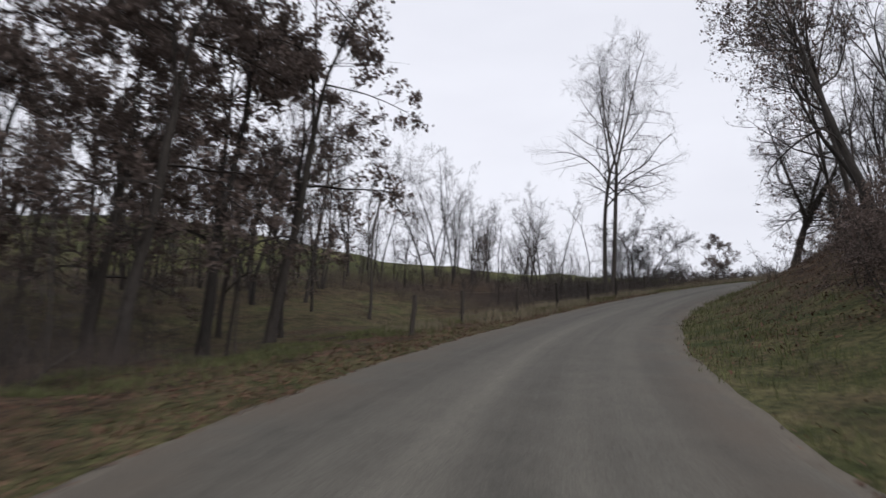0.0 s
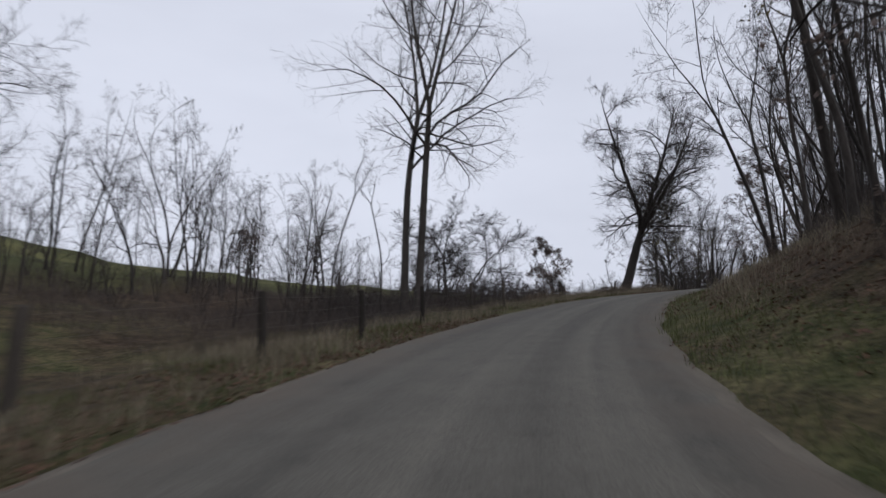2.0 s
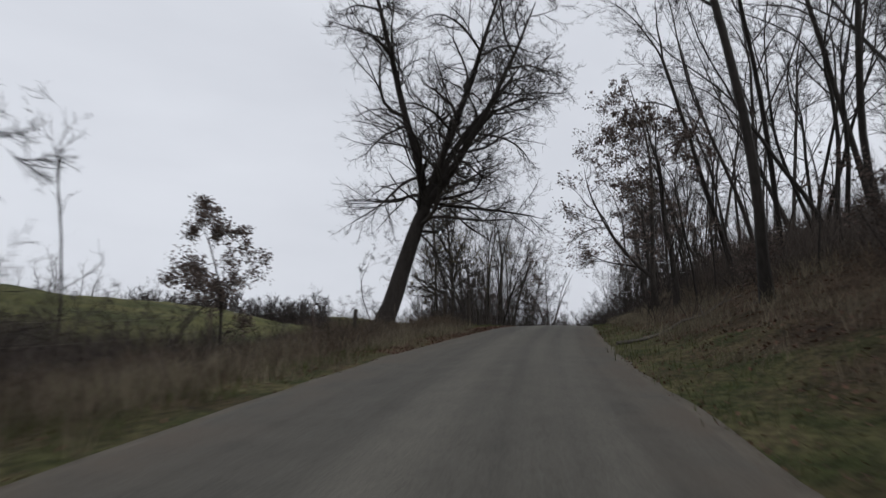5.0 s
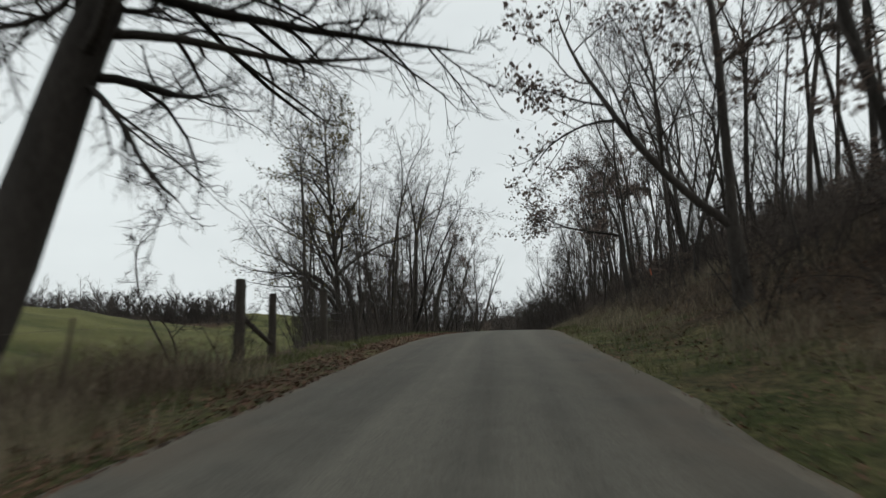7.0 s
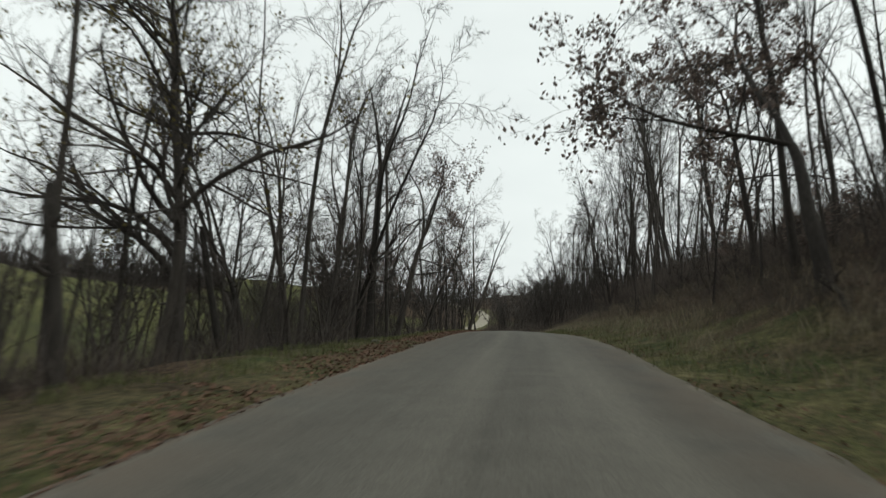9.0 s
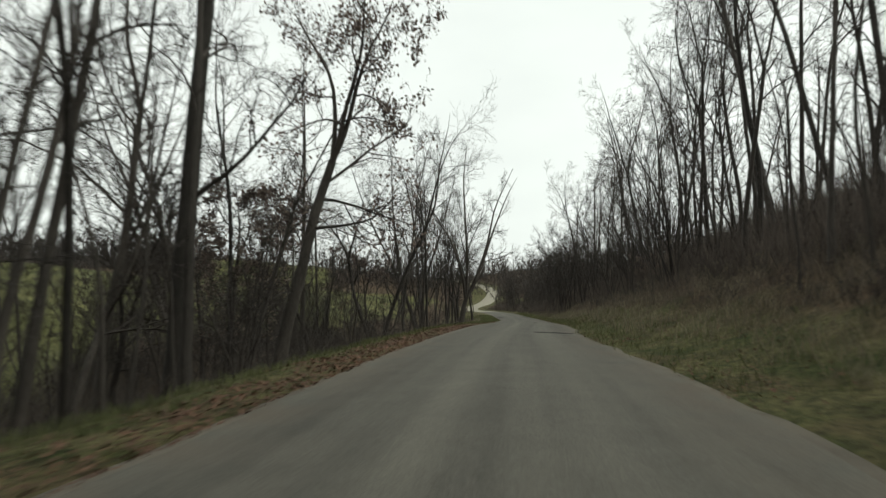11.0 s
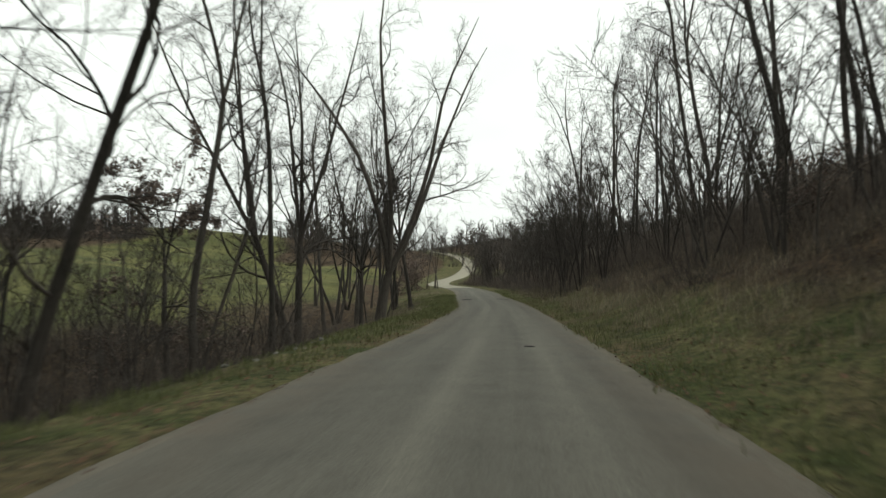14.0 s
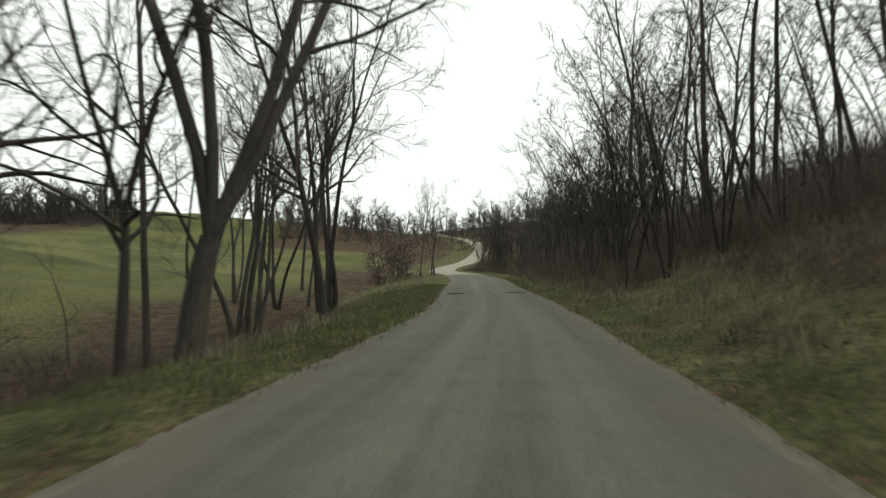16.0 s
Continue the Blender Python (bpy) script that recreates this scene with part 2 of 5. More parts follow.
EDGE_RIGHT = [2.9, 3.05, 2.8, 2.65, 2.65, 2.95, 3.3, 3.25, 2.6, 2.6, 2.7, 2.6]


def edge(s, d):
    """Half of the paved width at s metres along, on the side of d."""
    return np.where(np.asarray(d) < 0, np.interp(s, EDGE_AT, EDGE_LEFT), np.interp(s, EDGE_AT, EDGE_RIGHT))


def crown(u):
    """Height of the road's surface over its line, at u half widths from the middle."""
    return 0.08 * (1 - u * u) - 0.045


def spline(points, step=1.0):
    p = np.array(points, float)
    p = np.vstack([2 * p[0] - p[1], p, 2 * p[-1] - p[-2]])
    out = []
    for i in range(1, len(p) - 2):
        a, b, c, d = p[i - 1 : i + 3]
        n = max(2, int(np.linalg.norm(c - b) / step))
        u = (np.arange(n) / n)[:, None]
        out.append(0.5 * (2 * b + (c - a) * u + (2 * a - 5 * b + 4 * c - d) * u**2 + (3 * b - a - 3 * c + d) * u**3))
    return np.vstack(out + [p[-2:-1]])


LINE = spline(ROAD_BEFORE + ROAD_CLIMB + ROAD_BEYOND)
TANG = np.gradient(LINE, axis=0)
TANG /= np.linalg.norm(TANG[:, :2], axis=1)[:, None]
ALONG = np.r_[0, np.cumsum(np.linalg.norm(np.diff(LINE[:, :2], axis=0), axis=1))]
ALONG -= ALONG[np.argmin(np.abs(LINE[:, 1]) + np.abs(LINE[:, 0]))]  # 0 m: where the drive starts


def road_at(s):
    """Place and level direction of the road's centre at s metres along."""
    q = np.array([np.interp(s, ALONG, LINE[:, i]) for i in range(3)])
    v = np.array([np.interp(s, ALONG, TANG[:, i]) for i in range(2)])
    return q, v / np.hypot(*v)


def beside(s, d):
    """x, y of a point d metres to the right (negative: left) of the road's centre, s metres along."""
    q, v = road_at(s)
    return q[0] + v[1] * d, q[1] - v[0] * d


def nearest(xy):
    """For points: blended road height and distance along, and the signed offset (right positive)."""
    xy = np.atleast_2d(np.asarray(xy, float))
    z, s, d = np.empty(len(xy)), np.empty(len(xy)), np.empty(len(xy))
    for k in range(0, len(xy), 4000):
        q = xy[k : k + 4000]
        off = q[:, None] - LINE[None, :, :2]
        r = np.hypot(off[..., 0], off[..., 1])
        i = r.argmin(1)
        j = np.arange(len(q))
        low = r[j, i]
        w = np.exp(-(r - low[:, None]) / (0.6 + 0.1 * low[:, None]))
        w /= w.sum(1)[:, None]
        z[k : k + 4000], s[k : k + 4000] = w @ LINE[:, 2], w @ ALONG
        o, t = off[j, i], TANG[i]
        cross = o[:, 0] * t[:, 1] - o[:, 1] * t[:, 0]
        d[k : k + 4000] = np.where(cross > 0, low, -low)
    return z, s, d


# Cross-sections: height over the road against the distance from its centre, at several places along.
LEFT_D = [0, 2.55, 3.2, 4.2, 6, 9, 14, 22, 40, 70, 100, 160, 300, 900]
LEFT_Z = {
    0: [-0.16, -0.15, -0.04, -0.06, -0.15, -0.3, -0.9, -1.0, 2.6, 6.0, 9.5, 13, 16, 24],
    60: [-0.16, -0.15, -0.04, -0.08, -0.2, -0.5, -1.2, -1.2, 2.4, 10.4, 17.0, 19, 16, 22],
    100: [-0.16, -0.15, -0.04, -0.05, -0.15, -0.4, -0.9, -1.0, 1.0, 6.0, 10.5, 13, 12, 20],
    125: [-0.16, -0.15, -0.04, -0.05, -0.1, -0.5, -1.5, -1.8, 0.0, 4, 9, 13, 13, 22],
    150: [-0.16, -0.15, -0.04, -0.1, -0.5, -2.0, -4.2, -4.8, -2.0, 4.5, 10.5, 13, 14, 24],
    205: [-0.16, -0.15, -0.04, -0.06, -0.3, -1.6, -3.4, -3.8, -1.5, 5, 10.5, 13, 15, 24],
    260: [-0.16, -0.15, -0.04, -0.04, -0.1, -0.5, -0.8, -0.5, 1.5, 6, 10, 14, 18, 26],
    340: [-0.16, -0.15, -0.04, -0.04, 0.0, 0.1, 0.3, 0.8, 2.5, 5, 8, 11, 16, 28],
}
RIGHT_D = [0, 2.55, 3.2, 4.2, 6, 9, 14, 22, 40, 70, 120, 300, 900]
RIGHT_Z = {
    0: [-0.16, -0.15, -0.05, 0.0, 0.25, 1.4, 3.6, 6.2, 9.5, 12, 14, 16, 20],
    22: [-0.16, -0.15, -0.05, 0.1, 0.6, 2.0, 4.0, 6.4, 9.5, 12, 14, 16, 20],
    40: [-0.16, -0.15, -0.04, 0.2, 1.05, 2.7, 4.7, 6.8, 10, 12.5, 14, 16, 20],
    70: [-0.16, -0.15, -0.05, 0.1, 0.75, 2.1, 4.3, 6.8, 10, 12.5, 14, 16, 20],
    100: [-0.16, -0.15, -0.06, 0.02, 0.6, 1.9, 4.2, 7.0, 10.5, 12.5, 14, 16, 20],
    140: [-0.16, -0.15, -0.06, 0.05, 0.7, 2.1, 4.6, 8.0, 12, 14, 15, 17, 20],
    205: [-0.16, -0.15, -0.06, 0.05, 0.75, 2.2, 4.9, 8.6, 12.5, 14.5, 15, 17, 20],
    300: [-0.16, -0.15, -0.05, -0.05, 0.2, 0.9, 2.0, 4.0, 8, 12, 14, 16, 24],
    360: [-0.16, -0.15, -0.05, 0.0, 0.2, 0.6, 1.2, 2.2, 5, 9, 12, 16, 26],
}


def section(table, knots, s, d):
    rows = np.array([np.interp(d, knots, table[k]) for k in table])
    keys = np.array(list(table), float)
    i = np.clip(np.searchsorted(keys, s) - 1, 0, len(keys) - 2)
    u = np.clip((s - keys[i]) / (keys[i + 1] - keys[i]), 0, 1)
    u = u * u * (3 - 2 * u)
    j = np.arange(len(d))
    return rows[i, j] * (1 - u) + rows[i + 1, j] * u


def wavy(x, y, size, seed):
    """Smooth pseudo-random waves, about -1 to 1."""
    r = np.random.RandomState(seed)
    out = 0
    for _ in range(7):
        a, ph, k = r.uniform(0, 6.28), r.uniform(0, 6.28), r.uniform(0.6, 1.7) * 6.28 / size
        out = out + np.sin(k * (x * np.cos(a) + y * np.sin(a)) + ph)
    return out / 3.2


def height(xy):
    """Height of the ground, its distance along and its offset from the road."""
    xy = np.atleast_2d(np.asarray(xy, float))
    z, s, d = nearest(xy)
    a = np.abs(d)
    a = a - (edge(s, d) - HALF) * np.clip((14 - a) / 8, 0, 1)
    up = np.where(d < 0, section(LEFT_Z, LEFT_D, s, a), section(RIGHT_Z, RIGHT_D, s, a))
    rough = np.clip((a - 3.2) / 8, 0, 1)
    up = up + rough * (0.22 * wavy(xy[:, 0], xy[:, 1], 5, 3) + 0.5 * np.clip(a / 25, 0, 1) * wavy(xy[:, 0], xy[:, 1], 22, 4) + 1.8 * np.clip((a - 20) / 100, 0, 1) * wavy(xy[:, 0], xy[:, 1], 110, 5))
    up = up + np.clip((a - 3.0) / 1.5, 0, 1) * 0.05 * wavy(xy[:, 0], xy[:, 1], 1.9, 6)
    up = up + np.where(d > 0, np.clip((a - 4.5) / 2.5, 0, 1), 0) * (0.13 * np.abs(wavy(xy[:, 0], xy[:, 1], 3.4, 16)) - 0.05)
    return z + up, s, d


def pasture_from(s):
    """Distance from the road to the pasture's edge on the left."""
    return np.interp(s, [10, 30, 60, 84, 97, 112, 120, 130, 142, 160, 180, 205, 225, 250], [66, 47, 44, 42, 7, 7, 9, 13.5, 18, 24, 30, 34, 26, 16])


def grazed(s, d):
    """Whether a place lies in the open pasture beside the gate, where no trees or brush stand."""
    return (s > 99) & (s < 200) & (d < 0) & (d > -60) & (-d > pasture_from(s) + 0.5)


def covers(x, y, s, d):
    """Weights of pasture and of grassy verge."""
    left = np.clip((-d - 8) / 5, 0, 1)
    start = pasture_from(s)
    field = left * np.clip((-d - start + 4 * wavy(x, y, 25, 8)) / 6, 0, 1)
    field = np.where((d > 0) & (s > 330), np.clip((d - 8) / 6, 0, 1), field)
    far = np.clip((np.abs(d) - 210) / 30, 0, 1)
    field = field * (1 - far) * np.clip((s - 28) / 12, 0, 1)
    field = np.where(((s > 400) & (d > -75)) | ((s > 370) & (d < -130)), 0, field)
    wide = np.where(d < 0, np.interp(s, [0, 15, 45, 90, 130, 150, 205, 222], [3.6, 4.2, 3.6, 3.8, 4.0, 5.2, 6.4, 9.5]), np.interp(s, [0, 18, 40, 60, 100, 130, 210], [7.5, 6.5, 4.8, 4.2, 4.6, 6.0, 6.0]))
    verge = 1 - np.clip((np.abs(d) - wide + 0.8 * wavy(x, y, 4, 9)) / 2.0, 0, 1)
    slope = np.clip((s - 12) / 10, 0, 1) * np.clip((62 - s) / 14, 0, 1) * np.clip((-d - 6) / 4, 0, 1) * np.clip((70 + d) / 14, 0, 1)
    verge = np.maximum(verge, slope * np.clip(0.42 + 0.4 * wavy(x, y, 9, 12), 0, 1))
    return field, verge


def mesh(name, verts, faces, material, smooth=False):
    me = bpy.data.meshes.new(name)
    me.from_pydata([tuple(v) for v in np.asarray(verts, float).tolist()], [], faces)
    me.materials.append(material)
    if smooth:
        me.shade_smooth()
    return me


def put(name, me, parent=None, label=""):
    ob = new(name, me)
    ob.parent = parent
    return tagged(ob, label) if label else ob


# ---- ground: one sheet, finer towards the road ----
def build_ground():
    x0, y0, x1, y1 = -640, -480, 1024, 1120
    cells = []
    coarse = [(x, y) for x in range(x0, x1, 16) for y in range(y0, y1, 16)]
    _, _, d = nearest(np.array(coarse) + 8.0)
    for (x, y), a in zip(coarse, np.abs(d)):
        if a > 125:
            cells.append((x, y, 16))
        else:
            mid = [(x + i, y + j) for i in range(0, 16, 4) for j in range(0, 16, 4)]
            if a > 36:
                cells += [(p, q, 4) for p, q in mid]
            else:
                _, _, dm = nearest(np.array(mid) + 2.0)
                for (p, q), b in zip(mid, np.abs(dm)):
                    cells += [(p, q, 4)] if b > 17 else [(p + i, q + j, 1) for i in range(4) for j in range(4)]
    index = {}
    for x, y, n in cells:
        for c in ((x, y), (x + n, y), (x + n, y + n), (x, y + n)):
            index.setdefault(c, len(index))
    xy = np.array(list(index), float)
    z, s, d = height(xy)
    for size, fine in ((16, 4), (4, 1)):
        for x, y, n in cells:
            if n != size:
                continue
            for (ax, ay), (bx, by) in (((x, y), (x + n, y)), ((x, y + n), (x + n, y + n)), ((x, y), (x, y + n)), ((x + n, y), (x + n, y + n))):
                za, zb = z[index[ax, ay]], z[index[bx, by]]
                for k in range(fine, n, fine):
                    u = k / n
                    i = index.get((round(ax + (bx - ax) * u), round(ay + (by - ay) * u)))
                    if i is not None:
                        z[i] = za + (zb - za) * u
    faces = [(index[x, y], index[x + n, y], index[x + n, y + n], index[x, y + n]) for x, y, n in cells]
    me = mesh("ground", np.c_[xy, z], faces, GROUND, True)
    field, verge = covers(xy[:, 0], xy[:, 1], s, d)
    for name, values in (("field", field), ("verge", verge)):
        me.attributes.new(name, "FLOAT", "POINT").data.foreach_set("value", np.ascontiguousarray(values, dtype=np.float32))
    tagged(put("ground", me), "leaf-strewn brown hillside, pasture and grassy verge", "ground", kind="structure")


build_ground()


# ---- road ----
def build_road():
    across = [-3.15, -2.95, -HALF, -2.3, -1.7, -1.0, -0.4, 0.2, 0.8, 1.4, 2.0, 2.4, HALF, 2.95, 3.15]
    stations = np.arange(-60, ALONG[-1] - 5, 0.8)
    verts, lane, wear, dirt = [], [], [], []
    for s in stations:
        q, v = road_at(s)
        wob_l, wob_r = 0.06 * wavy(s, 0.0, 3.1, 21) + 0.06 * wavy(s, 0.0, 11, 22), 0.06 * wavy(s, 0.0, 2.7, 23) + 0.06 * wavy(s, 0.0, 9, 24)
        for a in across:
            wide = float(edge(s, a))
            e = a * wide / HALF if abs(a) <= HALF else math.copysign(wide + abs(a) - HALF, a)
            e += wob_l if a < -2 else wob_r if a > 2 else 0
            drop = {3.15: -0.24, 2.95: -0.075}.get(abs(a), crown(a / HALF))
            verts.append((q[0] + v[1] * e, q[1] - v[0] * e, q[2] + drop))
            lane.append((a, s, 0))
            dirt.append({1.7: 0.15, 2.0: 0.35, 2.3: 0.6, 2.4: 0.7}.get(abs(a), 0.9 if abs(a) > 2.5 else 0.0))
            wear.append(math.exp(-((abs(a - 0.35) - 0.82) / 0.38) ** 2) * 0.9 + (0.5 if abs(a) > 2.6 else 0))
    n = len(across)
    faces = [(i * n + j, i * n + j + 1, i * n + n + j + 1, i * n + n + j) for i in range(len(stations) - 1) for j in range(n - 1)]
    me = mesh("road", verts, faces, ASPHALT, True)
    me.attributes.new("lane", "FLOAT_VECTOR", "POINT").data.foreach_set("vector", np.array(lane, np.float32).ravel())
    me.attributes.new("dirt", "FLOAT", "POINT").data.foreach_set("value", np.array(dirt, np.float32))
    me.attributes.new("wear", "FLOAT", "POINT").data.foreach_set("value", np.array(wear, np.float32))
    me.materials.append(GRAVEL)
    me.materials.append(SHOULDER)
    for p in me.polygons:
        k = p.index % (n - 1)
        p.material_index = 1 if stations[p.index // (n - 1)] > 290 else 2 if k < 2 or k > n - 4 else 0
    tagged(put("road", me), "narrow worn grey chip-seal country road", "road", kind="structure")


build_road()


# ---- trees ----
class Tubes:
    """Collects tapered tubes into one mesh."""

    def __init__(self):
        self.v, self.f, self.n = [], [], 0

    def add(self, pts, radii, sides, pointed=False):
        pts, radii = np.asarray(pts, float), np.asarray(radii, float)
        t = np.gradient(pts, axis=0)
        t /= np.linalg.norm(t, axis=1)[:, None] + 1e-9
        ref = np.array([0.0, 0.0, 1.0]) if abs(t[0, 2]) < 0.8 else np.array([1.0, 0.0, 0.0])
        a = np.cross(t, ref)
        a /= np.linalg.norm(a, axis=1)[:, None] + 1e-9
        b = np.cross(t, a)
        k = len(pts)
        ang = np.arange(sides) * 2 * np.pi / sides
        ring = pts[:, None] + radii[:, None, None] * (np.cos(ang)[None, :, None] * a[:, None] + np.sin(ang)[None, :, None] * b[:, None])
        if pointed:
            self.v += [ring[:-1].reshape(-1, 3), pts[-1:]]
            k -= 1
            o, p = self.n + (k - 1) * sides, self.n + k * sides
            self.f += [(o + j, o + (j + 1) % sides, p) for j in range(sides)]
        else:
            self.v.append(ring.reshape(-1, 3))
        for i in range(k - 1):
            o, p = self.n + i * sides, self.n + (i + 1) * sides
            for j in range(sides):
                m = (j + 1) % sides
                self.f.append((o + j, o + m, p + m, p + j))
        self.n += k * sides + pointed

    def mesh(self, name, material):
        return mesh(name, np.vstack(self.v), self.f, material, True)


class Flakes:
    """Collects small bent leaves into one mesh."""

    def __init__(self):
        self.v = []

    def add(self, p, size, r):
        """Leaves at the points p, one size each."""
        n = len(p)
        a = unit(r.normal(size=(n, 3)))
        b = unit(np.cross(a, r.normal(size=(n, 3))))
        c = np.cross(a, b)
        k = np.asarray(size)[:, None]
        self.v.append(np.stack([p, p + k * (0.5 * a + 0.32 * b + 0.12 * c), p + k * a, p + k * (0.5 * a - 0.32 * b + 0.12 * c)], 1).reshape(-1, 3))

    def mesh(self, name, material):
        v = np.vstack(self.v)
        f = [t for i in range(0, len(v), 4) for t in ((i, i + 1, i + 2), (i, i + 2, i + 3))]
        return mesh(name, v, f, material)


def unit(v):
    return v / (np.linalg.norm(v, axis=-1, keepdims=True) + 1e-9)


def limb(r, p, d, length, rad, n, wobble, lift, tip=0.25):
    """A tapered line of n steps that sweeps and wanders."""
    pts, d, bend = [np.array(p, float)], unit(np.array(d, float)), r.normal(size=3) * wobble * 0.6
    for _ in range(n):
        bend = 0.55 * bend + r.normal(size=3) * wobble * 0.75
        d = unit(d + bend + np.array([0, 0, lift]))
        pts.append(pts[-1] + d * length / n)
    return np.array(pts), rad * (tip + (1 - tip) * np.linspace(1, 0, n + 1) ** 0.85)


def aside(r, d, angle):
    """A direction that leaves d by an angle, turned at random round it."""
    p = unit(np.cross(d, r.normal(size=3)))
    return unit(d * math.cos(angle) + p * math.sin(angle))


def pick(pts, rad, u):
    x = u * (len(pts) - 1)
    i = min(int(x), len(pts) - 2)
    return pts[i] + (pts[i + 1] - pts[i]) * (x - i), rad[i] + (rad[i + 1] - rad[i]) * (x - i), unit(pts[i + 1] - pts[i])


def leave(r, d, low, high):
    """Directions that leave each row of d by an angle of low to high degrees."""
    p = unit(np.cross(d, r.normal(size=d.shape)))
    a = np.radians(r.uniform(low, high, len(d)))[:, None]
    return unit(d * np.cos(a) + p * np.sin(a))


class Twigs:
    """Collects bent tapering twigs, three sides each, many at a time."""

    def __init__(self):
        self.v, self.f, self.n, self.mid, self.tip = [], [], 0, [], []

    def add(self, r, p, d, long, rad, curl, lift, coarse=False):
        n = len(p)
        ref = np.where(np.abs(d[:, 2:]) < 0.8, [[0.0, 0.0, 1.0]], [[1.0, 0.0, 0.0]])
        a = unit(np.cross(d, ref))
        b = np.cross(d, a)
        up, l, w = np.array([0, 0, 1.0]) * lift, long[:, None], rad[:, None]
        mid = p + l * (0.5 * d + curl * r.normal(size=(n, 3)) * 0.5)
        tip = mid + l * 0.5 * unit(d + up + curl * r.normal(size=(n, 3)))
        ring = [math.cos(k * 2.094) * a + math.sin(k * 2.094) * b for k in range(3)]
        rings = [p + w * k for k in ring] if coarse else [p + w * k for k in ring] + [mid + 0.7 * w * k for k in ring]
        self.v.append(np.stack(rings + [tip], 1).reshape(-1, 3))
        tri = [(0, 1, 3), (1, 2, 3), (2, 0, 3)] if coarse else [t for k in range(3) for m in ((k + 1) % 3,) for t in ((k, m, 3 + m), (k, 3 + m, 3 + k), (3 + k, 3 + m, 6))]
        step = 4 if coarse else 7
        self.f.append((np.array(tri)[None] + (self.n + step * np.arange(n))[:, None, None]).reshape(-1, 3))
        self.n += step * n
        self.mid.append(mid)
        self.tip.append(tip)
        return mid, tip


